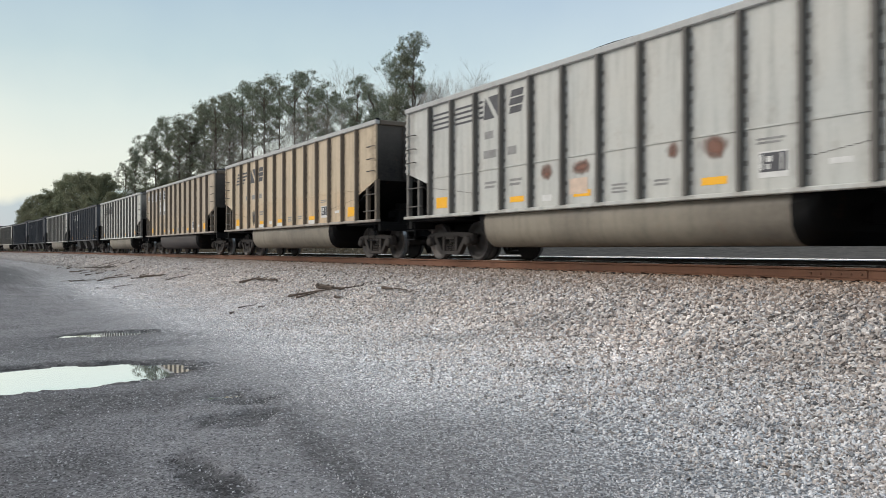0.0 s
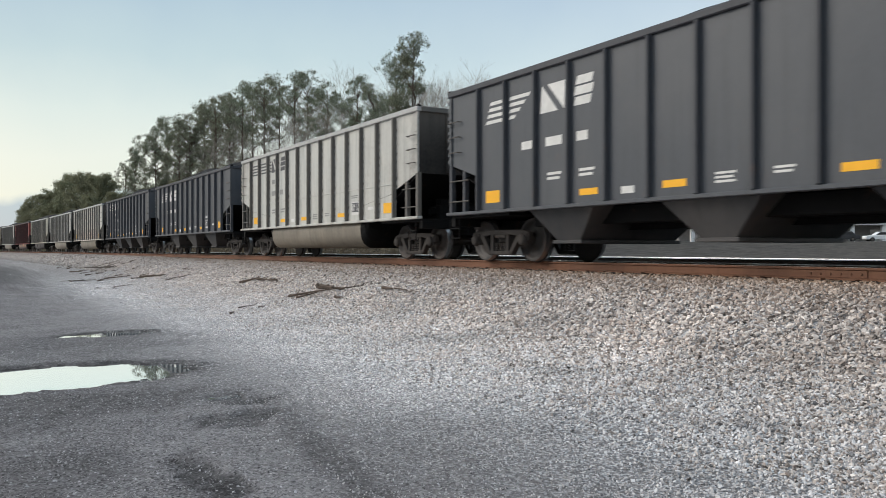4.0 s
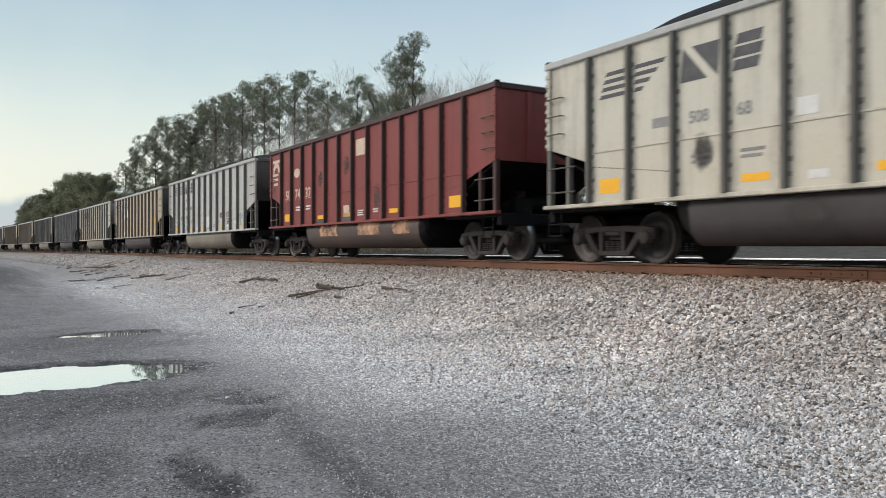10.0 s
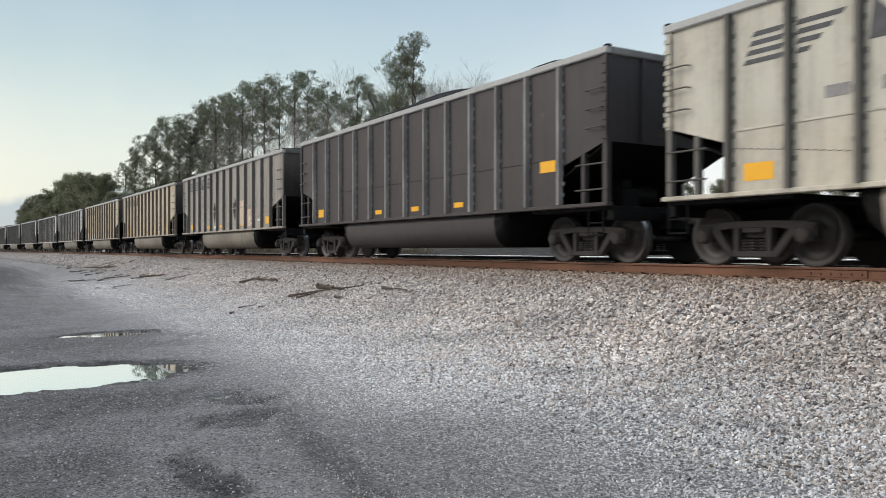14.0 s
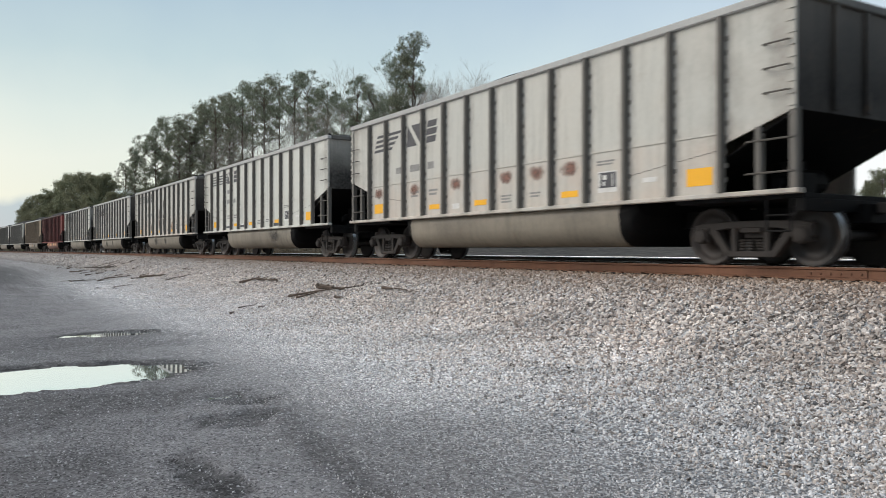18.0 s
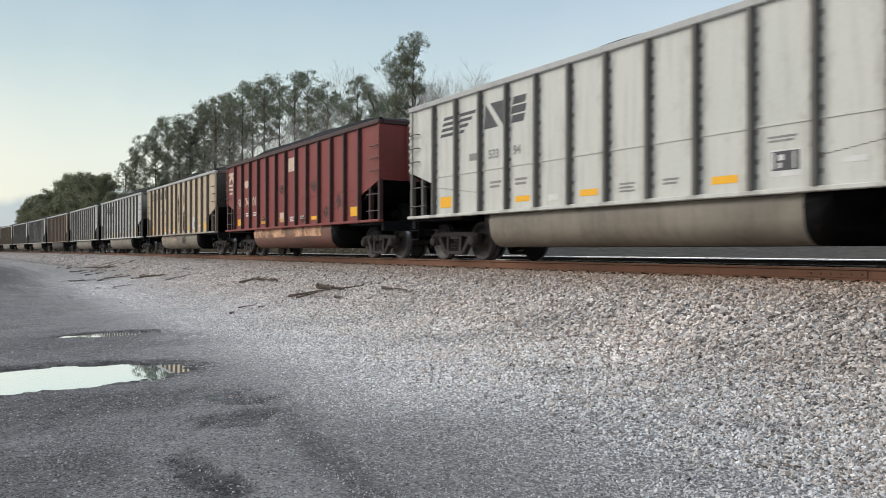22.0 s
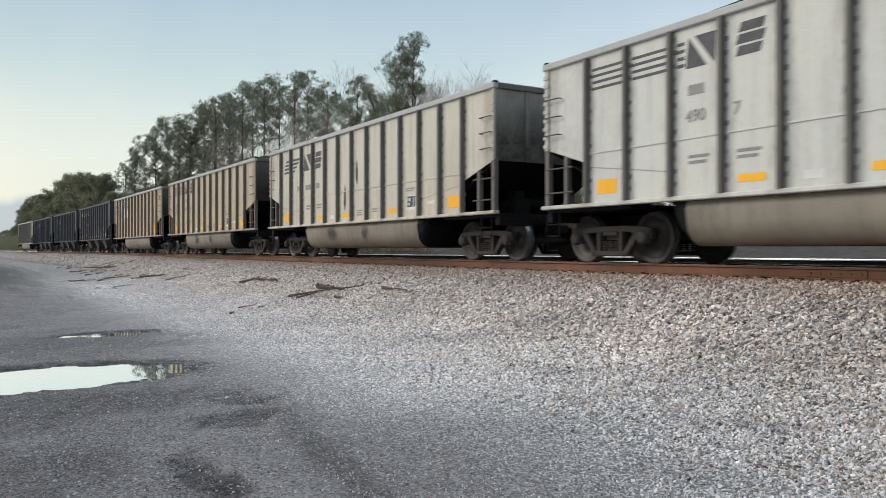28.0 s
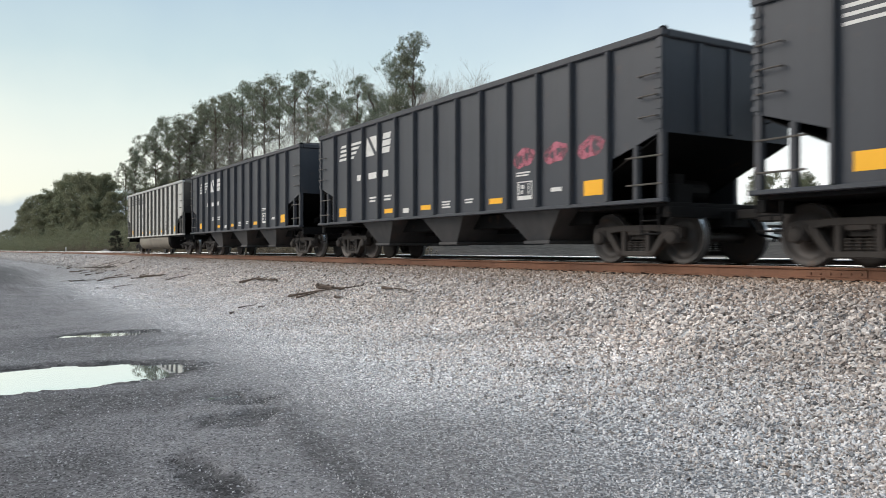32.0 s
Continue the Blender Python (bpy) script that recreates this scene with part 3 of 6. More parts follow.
WEDGE_F = np.array(((0, 2, 1), (3, 4, 5), (3, 5, 6), (0, 1, 3), (1, 4, 3), (1, 2, 5), (1, 5, 4), (2, 6, 5), (2, 0, 6), (0, 3, 6)))


def stones(name, x, y, size, seed, lift=0.25, broken=False):
    """Broken stones at the given places, each a crooked block with its own turn."""
    rng = np.random.RandomState(seed)
    n = len(x)
    base, tri = (WEDGE, WEDGE_F) if broken else (LUMP, LUMP_F)
    k = len(base)
    v = base[None] + rng.uniform(-0.17, 0.17, (n, k, 3))
    v *= (size[:, None] * rng.uniform(0.65, 1.3, (n, 3)) * np.array((1.2, 1.2, 0.8)))[:, None, :]
    q = rng.normal(size=(n, 4)) * np.array((1.0, 0.45, 0.45, 1.2))
    q /= np.linalg.norm(q, axis=1)[:, None]
    w, i, j, h = q.T
    rot = np.stack([1 - 2 * (j * j + h * h), 2 * (i * j - h * w), 2 * (i * h + j * w),
                    2 * (i * j + h * w), 1 - 2 * (i * i + h * h), 2 * (j * h - i * w),
                    2 * (i * h - j * w), 2 * (j * h + i * w), 1 - 2 * (i * i + j * j)], -1).reshape(n, 3, 3)
    v = np.einsum("nij,nkj->nki", rot, v)
    z = ground_height(x, y) + size * rng.uniform(-0.15, lift, n)
    v += np.stack([x, y, z], -1)[:, None, :]
    f = (tri[None] + (np.arange(n) * k)[:, None, None]).reshape(-1, 3)
    me = fast_mesh(name, v.reshape(-1, 3), f)
    tone = me.attributes.new("dust", "FLOAT", "POINT")
    tone.data.foreach_set("value", np.repeat(dust(x, y), k).astype(np.float32))
    return me


def stone_material(name, ramp_colors, rust=0.0, tan=0.3):
    m, nt, b = shader(name, 0.85)
    geo = nt.nodes.new("ShaderNodeNewGeometry")
    ramp = nt.nodes.new("ShaderNodeValToRGB")
    cr = ramp.color_ramp
    cr.elements[0].color = (*ramp_colors[0], 1)
    cr.elements[1].color = (*ramp_colors[-1], 1)
    for i, c in enumerate(ramp_colors[1:-1]):
        cr.elements.new((i + 1) / (len(ramp_colors) - 1)).color = (*c, 1)
    nt.links.new(geo.outputs["Random Per Island"], ramp.inputs[0])
    tc = nt.nodes.new("ShaderNodeTexCoord")
    g = grain(nt, tc.outputs["Object"], 70.0, 4.0)
    c = mix(nt, times(nt, g, 0.22), ramp.outputs[0], (0.16, 0.15, 0.145))
    big = grain(nt, tc.outputs["Object"], 0.7, 4.0, 0.6, 0.45, 0.75)
    c = mix(nt, times(nt, big, tan), c, (0.42, 0.34, 0.29))
    if rust:
        sep = nt.nodes.new("ShaderNodeSeparateXYZ")
        nt.links.new(tc.outputs["Object"], sep.inputs[0])
        r = nt.nodes.new("ShaderNodeMapRange")
        r.inputs["From Min"].default_value = 8.0
        r.inputs["From Max"].default_value = 9.9
        r.inputs["To Max"].default_value = rust
        nt.links.new(sep.outputs[1], r.inputs["Value"])
        c = mix(nt, r.outputs[0], c, (0.30, 0.185, 0.11))
    c = dusted(nt, c, 0.65)
    nt.links.new(c, b.inputs["Base Color"])
    bump(nt, b, g, 0.4, 0.004)
    return m


BALLAST_MAT = stone_material("ballast_stone", [(0.07, 0.06, 0.052), (0.51, 0.445, 0.40), (0.80, 0.725, 0.67), (0.28, 0.225, 0.19), (0.90, 0.84, 0.79)], 0.8, 0.3)
GRAVEL_MAT = stone_material("pale_gravel_stone", [(0.17, 0.162, 0.16), (0.67, 0.645, 0.64), (0.88, 0.85, 0.84), (0.42, 0.385, 0.365), (0.97, 0.945, 0.935)], 0.0, 0.08)

GRIT_MAT = stone_material("road_grit_stone", [(0.08, 0.075, 0.077), (0.37, 0.35, 0.357), (0.60, 0.58, 0.585), (0.27, 0.25, 0.245), (0.84, 0.83, 0.84)], 0.0, 0.0)


def scatter(rng, n, x0, x1, y0, y1, fade):
    """Chance places, thinned with the distance along the track."""
    x = x1 - (x1 - x0) * rng.uniform(0, 1, n) ** fade
    y = rng.uniform(y0, y1, n) + bend(x)[0]
    keep = x < -0.50 * y - 0.2
    return x[keep], y[keep]


rng = np.random.RandomState(5)
x, y = scatter(rng, 145000, -55.0, -2.8, 4.0, 10.25, 2.0)
keep = rng.uniform(0, 1, len(x)) < smooth(4.0, 6.6, y - bend(x)[0] - 2.6 * smooth(-28.0, -56.0, x) + 0.9 * waves(x, y, 34, 2.0) + 0.5 * waves(x, y, 35, 0.7))
x, y = x[keep], y[keep]
ballast_stones = tagged(part("ballast_stones", stones("ballast_stones", x, y, rng.uniform(0.65, 1.4, len(x)) * (0.021 + 0.017 * smooth(5.2, 8.0, y - bend(x)[0])), 6, 0.6, True), BALLAST_MAT, None),
                        "broken grey and pinkish ballast stones on the bank", "ballast", kind="stuff")
x, y = scatter(rng, 120000, -40.0, -2.0, 1.2, 7.0, 1.8)
edge = y + 0.9 * waves(x, y, 31, 2.5) + 0.5 * waves(x, y, 32, 0.9)
keep = rng.uniform(0, 1, len(x)) < smooth(1.5, 3.9, edge)
x, y, edge = x[keep], y[keep], edge[keep]
grade = 0.011 + 0.018 * smooth(2.4, 6.4, edge)
gravel_stones = tagged(part("gravel_stones", stones("gravel_stones", x, y, grade * rng.uniform(0.6, 1.35, len(x)), 7, 0.35, True), GRAVEL_MAT, None),
                       "pale loose gravel beside the dirt road", "gravel", kind="stuff")
x, y = scatter(rng, 70000, -15.0, -2.0, -2.5, 4.2, 1.5)
bigp, smallp = hollows(x, y)[:2]
keep = (bigp < -0.15) & (smallp < -0.2)
grit = tagged(part("grit", stones("grit", x[keep], y[keep], 0.004 + 0.012 * rng.uniform(0, 1, keep.sum()) ** 2, 8), GRIT_MAT, None),
              "small grey grit strewn over the dirt road", "grit", kind="stuff")

# the same stones farther down the line, where only the larger ones tell
x, y = scatter(rng, 17000, -150.0, -48.0, 6.7, 10.1, 1.5)
tagged(part("ballast_stones", stones("far_ballast", x, y, rng.uniform(0.05, 0.11, len(x)), 9, 0.4), BALLAST_MAT, None),
       "broken grey and pinkish ballast stones far down the bank", "ballast", kind="stuff")
x, y = scatter(rng, 20000, -75.0, -20.0, -2.5, 5.0, 1.5)
keep = rng.uniform(0, 1, len(x)) < (0.004 + 0.996 * smooth(2.6, 5.2, y - bend(x)[0] - 3.2 * smooth(-28.0, -56.0, x) + 1.2 * waves(x, y, 33, 4.0))) * (1 - smooth(-32.0, -20.0, x))
tagged(part("gravel_stones", stones("far_gravel", x[keep], y[keep], rng.uniform(0.02, 0.06, keep.sum()), 10, 0.3), GRAVEL_MAT, None),
       "loose gravel strewn along the dirt road", "gravel", kind="stuff")


# ---- tracks ----
RAIL_MAT = car_paint("rusty_rail_side", (0.205, 0.10, 0.06), (0.14, 0.074, 0.05), dusty=0.8, rough=0.85)
RAIL_TOP = plain("polished_rail_head", (0.85, 0.85, 0.85), 0.4, 0.9, 0.02, 6.0, 0.02)
TIE_MAT = plain("creosoted_tie_wood", (0.055, 0.045, 0.038), 0.9, 0, 0.4, 5.0, 0.6)


RAIL_DARK = car_paint("dark_rail_side", (0.035, 0.028, 0.024), (0.06, 0.04, 0.03), rough=0.8)


def rail(y, z, inner, side_mat):
    """Flat-bottomed rail with its shiny running top; inner: +1 where the wheels' flanges run on its far side."""
    t = z - 0.172
    prof = [(-0.07, 0), (0.07, 0), (0.07, 0.012), (0.012, 0.03), (0.009, 0.128), (0.035, 0.138), (0.036, 0.166), (0.028, 0.1715), (-0.028, 0.1715), (-0.036, 0.166), (-0.035, 0.138), (-0.009, 0.128), (-0.012, 0.03), (-0.07, 0.012)]
    s = Shape()
    at = [120, 60, 20, 0] + [-10 * k for k in range(1, 30)] + [-320, -400, -500, -620, -760]
    # the head is worn bright on top and on the gauge side
    worn = 0.1708 if side_mat is RAIL_MAT else 0.157
    top = [(-0.026, worn), (0.026, worn), (0.026, 0.1722), (-0.026, 0.1722)]
    if worn < 0.17:
        prof[9:11] = [(-0.030, 0.1700), (-0.036, worn - 0.002)]
        prof[8] = (-0.029, 0.1715)
        top = [(-0.0385, worn), (0.0, worn), (0.0, 0.1722), (-0.032, 0.1722)]
    for ring, mat in ((prof, 0), (top, 1)):
        n, k = len(s.v), len(ring)
        for x in at:
            s.v += [(x, y + a + float(bend(x)[0]), t + b) for a, b in ring]
        for i in range(len(at) - 1):
            for j in range(k):
                j2 = (j + 1) % k
                s.face([n + i * k + j, n + i * k + j2, n + (i + 1) * k + j2, n + (i + 1) * k + j], mat)
        s.face([n + j for j in range(k)], mat)
        s.face([n + (len(at) - 1) * k + j for j in range(k)], mat)
    return part("rail", s.mesh("rail"), [side_mat, RAIL_TOP], None)


for label, yc, z in (("rusty steel rails of the used track on ballast", TRACK_Y, RAIL_Z), ("dark steel rails of the second track", TRACK_Y + 4.3, RAIL_Z + 0.045)):
    track = tagged(new("railway_track"), label, "track", "tracks", "structure")
    for side in (-1, 1):
        r = rail(yc + side * 0.7525, z, -side, RAIL_MAT if yc == TRACK_Y and side < 0 else RAIL_DARK)
        r.parent = track
    tie_me = Shape().box(-0.115, 0.115, yc - 1.3, yc + 1.3, z - 0.172 - 0.17, z - 0.178).mesh("tie", 0.012)
    for k in range(90):
        ob = part("tie", tie_me, TIE_MAT, track)
        ob.location = (-4.0 - 0.495 * k, random.uniform(-0.03, 0.03) + float(bend(-4.0 - 0.495 * k)[0]), 0)
    plate_me = Shape().box(-0.09, 0.09, -0.17, 0.17, -0.006, 0.012).mesh("tie_plate")
    for k in range(60):
        for side in (-1, 1):
            ob = part("tie_plate", plate_me, RAIL_MAT, track)
            ob.location = (-4.0 - 0.495 * k, yc + side * 0.7525 + float(bend(-4.0 - 0.495 * k)[0]), z - 0.172)
# bolted joint bars on the near rail
bar = Shape().box(-0.46, 0.46, -0.032, -0.014, 0.03, 0.125)
for k in range(6):
    bar.lathe(-0.38 + 0.152 * k, -0.035, 0.078, "y", [(-0.012, 0.017), (0.012, 0.017)], 8)
joint = part("joint_bar", bar.mesh("joint_bar", 0.003), RAIL_MAT, bpy.data.objects["railway_track"])
joint.location = (-6.75, TRACK_Y - 0.7525 + float(bend(-6.75)[0]), RAIL_Z - 0.172)


# ---- wagons ----
HALF = 7.215            # half the body's length
SIDE = 1.6              # half the body's width
SILL, TOP = 1.07, 3.82  # over the rails
RIBS = [-5.985 + 0.9975 * k for k in range(13)]
TRUCK_X, AXLE_X, WHEEL_R = 6.03, 0.889, 0.457


def side_sheet():
    """One wagon side with the corner bays cut away, seen from y = -SIDE; its thickness lies inside."""
    h = HALF
    prof = [(-h + 0.02, TOP - 0.1), (-h + 0.02, 2.17), (-6.0, 1.80), (-6.0, SILL), (6.0, SILL), (6.0, 1.80), (h - 0.02, 2.17), (h - 0.02, TOP - 0.1)]
    return Shape().prism(prof, "y", -SIDE, -SIDE + 0.02).mesh("side_sheet")


def end_sheet():
    """The upright end sheet and the slope below it, at the +x end."""
    s = Shape().box(HALF - 0.02, HALF, -SIDE + 0.02, SIDE - 0.02, 2.15, TOP - 0.1)
    return s.mesh("end_sheet")


def slope_sheet():
    """The floor's slope below the end sheet, with its stiffeners beneath."""
    s = Shape().prism([(HALF - 0.02, 2.15), (HALF, 2.15), (4.9, SILL), (4.85, SILL)], "y", -SIDE + 0.02, SIDE - 0.02)
    return s.mesh("slope_sheet")


def mirrored(me, x=False, y=False):
    bm = bmesh.new()
    bm.from_mesh(me)
    for v in bm.verts:
        v.co.x *= -1 if x else 1
        v.co.y *= -1 if y else 1
    if x != y:
        bmesh.ops.reverse_faces(bm, faces=bm.faces)
    out = bpy.data.meshes.new(me.name)
    bm.to_mesh(out)
    bm.free()
    return out


def tub_mesh():
    """The deep trough between the trucks: round sides, sloped ends."""
    prof = []
    for k in range(15):
        a = math.pi / 2 * k / 14
        prof.append((-1.18 - 0.36 * math.cos(a), 0.72 - 0.42 * math.sin(a)))
    prof = [(-1.5, SILL + 0.02), (-1.56, 0.86)] + prof
    ring = prof + [(-p, q) for p, q in prof[::-1]]
    v, n = [], len(ring)
    stations = [(-4.1, 0.35), (-3.98, 0.75), (-3.75, 1.0), (3.75, 1.0), (3.98, 0.75), (4.1, 0.35)]
    for x, k in stations:
        for p, q in ring:
            v.append((x, p * (0.9 + 0.1 * k), SILL + 0.02 + (q - SILL - 0.02) * k))
    s = Shape()
    s.v = v
    for i in range(len(stations) - 1):
        for j in range(n):
            j2 = (j + 1) % n
            # the ends take the second, near-black material as painted shade
            s.face([i * n + j, i * n + j2, (i + 1) * n + j2, (i + 1) * n + j], 0 if i == 2 else 1)
    s.face(list(range(n)), 1)
    s.face([(len(stations) - 1) * n + j for j in range(n)], 1)
    me = s.mesh("tub")
    me.polygons.foreach_set("use_smooth", [p.material_index == 0 for p in me.polygons])
    return me


def chute_mesh():
    """One hopper chute: a tapering box with a door lip."""
    s = Shape()
    top, low = [(-1.02, -1.5), (1.02, -1.5), (1.02, 1.5), (-1.02, 1.5)], [(-0.34, -1.25), (0.34, -1.25), (0.34, 1.25), (-0.34, 1.25)]
    s.v = [(x, y, SILL + 0.02) for x, y in top] + [(x, y, 0.42) for x, y in low]
    for q in ((0, 1, 2, 3), (7, 6, 5, 4), (0, 4, 5, 1), (1, 5, 6, 2), (2, 6, 7, 3), (3, 7, 4, 0)):
        s.face(list(q))
    s.box(-0.42, 0.42, -1.3, 1.3, 0.36, 0.43)
    return s.mesh("chute", 0.01)


def coal_mesh(seed, tall):
    nx, ny = 60, 16
    xs, ys = np.linspace(-HALF + 0.1, HALF - 0.1, nx), np.linspace(-SIDE + 0.05, SIDE - 0.05, ny)
    X, Y = np.meshgrid(xs, ys, indexing="ij")
    e = 1 - np.abs(Y / SIDE) ** 2.4
    e2 = smooth(-HALF, -HALF + 2.8, X) * (1 - smooth(HALF - 2.8, HALF, X))
    Z = TOP - 0.22 + (tall + 0.22) * e * e2 + 0.26 * waves(X, Y, seed, 5.0) * e * e2 + 0.02 * waves(X, Y, seed + 3, 0.4)
    ids = np.arange(nx * ny).reshape(nx, ny)
    q = np.stack([ids[:-1, :-1], ids[1:, :-1], ids[1:, 1:], ids[:-1, 1:]], -1).reshape(-1, 4)
    return fast_mesh("coal_load", np.stack([X, Y, Z], -1).reshape(-1, 3), q)


def spring_mesh():
    return Shape().lathe(0, 0, 0, "z", [(0.225 + 0.022 * k, 0.066 if k % 2 else 0.046) for k in range(9)], 10).mesh("spring")


def frame_mesh(side):
    """Cast side frame of a three-piece truck: bowed top, slanted columns, open windows, pedestal ends."""
    y = side * 0.99
    a, b = y - 0.07, y + 0.07
    s = Shape()
    s.prism([(-1.06, 0.62), (-0.86, 0.66), (-0.35, 0.68), (0.35, 0.68), (0.86, 0.66), (1.06, 0.62), (1.06, 0.44), (0.98, 0.40), (0.80, 0.52), (0.4, 0.57), (-0.4, 0.57), (-0.80, 0.52), (-0.98, 0.40), (-1.06, 0.44)], "y", a, b)
    for d in (-1, 1):
        s.prism([(d * 0.24, 0.58), (d * 0.34, 0.58), (d * 0.34, 0.2), (d * 0.24, 0.2)], "y", a, b)
        s.prism([(d * 0.62, 0.56), (d * 0.80, 0.56), (d * 0.44, 0.14), (d * 0.30, 0.14)], "y", a, b)
        s.box(d * 0.889 - 0.14, d * 0.889 + 0.14, a - 0.03, b + 0.03, 0.36, 0.60)
    s.prism([(-0.46, 0.22), (0.46, 0.22), (0.42, 0.13), (-0.42, 0.13)], "y", a, b)
    return s.mesh("side_frame", 0.012)


def wheelset_mesh():
    s = Shape()
    s.lathe(0, 0, 0, "y", [(-1.02, 0.075), (-0.8, 0.085), (0.8, 0.085), (1.02, 0.075)], 14)
    for d in (-1, 1):
        o = 0.7 * d
        s.lathe(0, o, 0, "y", [(d * -0.005, 0.085), (d * -0.005, 0.40), (d * -0.01, 0.485), (d * 0.022, 0.485), (d * 0.03, WHEEL_R + 0.004)], 40, 0, False)
        s.lathe(0, o, 0, "y", [(d * 0.03, WHEEL_R + 0.004), (d * 0.13, WHEEL_R - 0.003)], 40, 1, False)
        s.lathe(0, o, 0, "y", [(d * 0.13, WHEEL_R - 0.003), (d * 0.135, 0.385), (d * 0.08, 0.36), (d * 0.065, 0.19), (d * 0.12, 0.16), (d * 0.125, 0.085)], 40, 0, False)
    return s.mesh("wheelset", 0, True)


SIDE_NEAR = side_sheet()
SIDE_FAR = mirrored(SIDE_NEAR, y=True)
END_FRONT = end_sheet()
END_REAR = mirrored(END_FRONT, x=True)
END_POST = Shape().box(HALF, HALF + 0.05, -0.05, 0.05, 2.2, TOP - 0.145).mesh("end_post", 0.008)
END_POST_REAR = mirrored(END_POST, x=True)
SLOPE = slope_sheet()
SLOPE_REAR = mirrored(SLOPE, x=True)
CHORD = Shape().box(-HALF - 0.04, HALF + 0.04, -SIDE - 0.06, -SIDE + 0.07, TOP - 0.13, TOP).mesh("top_chord", 0.018)
CHORD_FAR = mirrored(CHORD, y=True)
END_CHORD = Shape().box(HALF - 0.09, HALF + 0.05, -SIDE + 0.08, SIDE - 0.08, TOP - 0.14, TOP - 0.004).mesh("end_chord", 0.02)
END_CHORD_REAR = mirrored(END_CHORD, x=True)
SILL_ME = Shape().box(-HALF - 0.06, HALF + 0.06, -SIDE - 0.075, -SIDE + 0.08, SILL - 0.06, SILL + 0.012).mesh("side_sill", 0.012)
SILL_FAR = mirrored(SILL_ME, y=True)
RIB_ME = Shape().prism([(-0.046, -SIDE - 0.002), (0.046, -SIDE - 0.002), (0.03, -SIDE - 0.1), (-0.03, -SIDE - 0.1)], "z", SILL + 0.012, TOP - 0.132).mesh("rib", 0.008)
RIB_FAR = mirrored(RIB_ME, y=True)
bracket = Shape().prism([(-0.046, -SIDE - 0.002), (0.046, -SIDE - 0.002), (0.03, -SIDE - 0.1), (-0.03, -SIDE - 0.1)], "z", SILL + 0.012, TOP - 0.132)
for k in range(12):
    z = SILL + 0.12 + 0.208 * k
    bracket.box(-0.072 - 0.012 * (k % 3), -0.043, -SIDE - 0.022, -SIDE - 0.001, z, z + 0.07 + 0.03 * (k % 2))
    bracket.box(0.043, 0.068 + 0.014 * ((k + 1) % 3), -SIDE - 0.022, -SIDE - 0.001, z + 0.05, z + 0.12)
RIB_WELDED = bracket.mesh("rib")
lugs = Shape().box(-0.05, 0.05, -SIDE - 0.03, -SIDE + 0.02, 2.15, TOP - 0.13)
for k in range(9):
    lugs.box(-0.075, 0.062, -SIDE - 0.045, -SIDE - 0.03, 2.2 + 0.165 * k, 2.27 + 0.165 * k)
CORNER = lugs.mesh("corner_angle")
SEAM = Shape().box(-5.95, 5.95, -SIDE - 0.014, -SIDE - 0.001, 1.96, 1.99).mesh("panel_seam")
POST = Shape().box(-0.06, 0.06, -SIDE - 0.02, -SIDE + 0.09, SILL, 2.19).mesh("corner_post", 0.01)
POST_INNER = Shape().box(-0.05, 0.05, -SIDE - 0.02, -SIDE + 0.09, SILL, 1.985).mesh("corner_post", 0.01)

CORNER_CAP = Shape().lathe(0, 0, 0, "z", [(-0.02, 0.075), (0.012, 0.075), (0.034, 0.055), (0.04, 0.02)], 14).mesh("corner_cap")

GRIP = Shape().tube((-0.2, -SIDE - 0.09, 0), (0.2, -SIDE - 0.09, 0), 0.013).tube((-0.2, -SIDE - 0.09, 0), (-0.2, -SIDE, 0), 0.013).tube((0.2, -SIDE - 0.09, 0), (0.2, -SIDE, 0), 0.013).mesh("grab_iron")
RUNG = Shape().tube((-0.4, -SIDE - 0.02, 0), (0.4, -SIDE - 0.02, 0), 0.016).mesh("rung")
STEP = Shape().tube((-0.19, -SIDE - 0.03, 0.93), (-0.19, -SIDE - 0.03, 0.5), 0.014).tube((0.19, -SIDE - 0.03, 0.93), (0.19, -SIDE - 0.03, 0.5), 0.014).tube((-0.19, -SIDE - 0.03, 0.5), (0.19, -SIDE - 0.03, 0.5), 0.016).tube((-0.19, -SIDE - 0.03, 0.72), (0.19, -SIDE - 0.03, 0.72), 0.014).mesh("stirrup_step")
DECK = Shape().box(5.0, HALF + 0.04, -SIDE + 0.081, SIDE - 0.081, SILL - 0.12, SILL - 0.05).box(HALF - 0.1, HALF + 0.06, -SIDE + 0.081, SIDE - 0.081, SILL - 0.3, SILL - 0.121).mesh("end_deck", 0.006)
DECK_REAR = mirrored(DECK, x=True)
CENTRE = Shape().box(-HALF - 0.2, HALF + 0.2, -0.25, 0.25, 0.62, 0.9).mesh("centre_sill", 0.01)
COUPLER = Shape().box(HALF + 0.2, 8.0, -0.09, 0.09, 0.76, 0.92).box(7.86, 8.14, -0.16, 0.12, 0.70, 0.98).mesh("coupler", 0.02)
COUPLER_REAR = mirrored(mirrored(COUPLER, x=True), y=True)
HOSE = Shape().tube((HALF + 0.1, 0.35, 0.8), (HALF + 0.35, 0.33, 0.5), 0.025).tube((HALF + 0.35, 0.33, 0.5), (HALF + 0.78, 0.3, 0.42), 0.025).mesh("air_hose")
BRAKE = Shape().lathe(HALF + 0.05, 0.75, 2.7, "x", [(0.0, 0.05), (0.09, 0.05)], 8).lathe(HALF + 0.12, 0.75, 2.7, "x", [(0.0, 0.26), (0.03, 0.27), (0.05, 0.24)], 16, 0, False).mesh("brake_wheel")
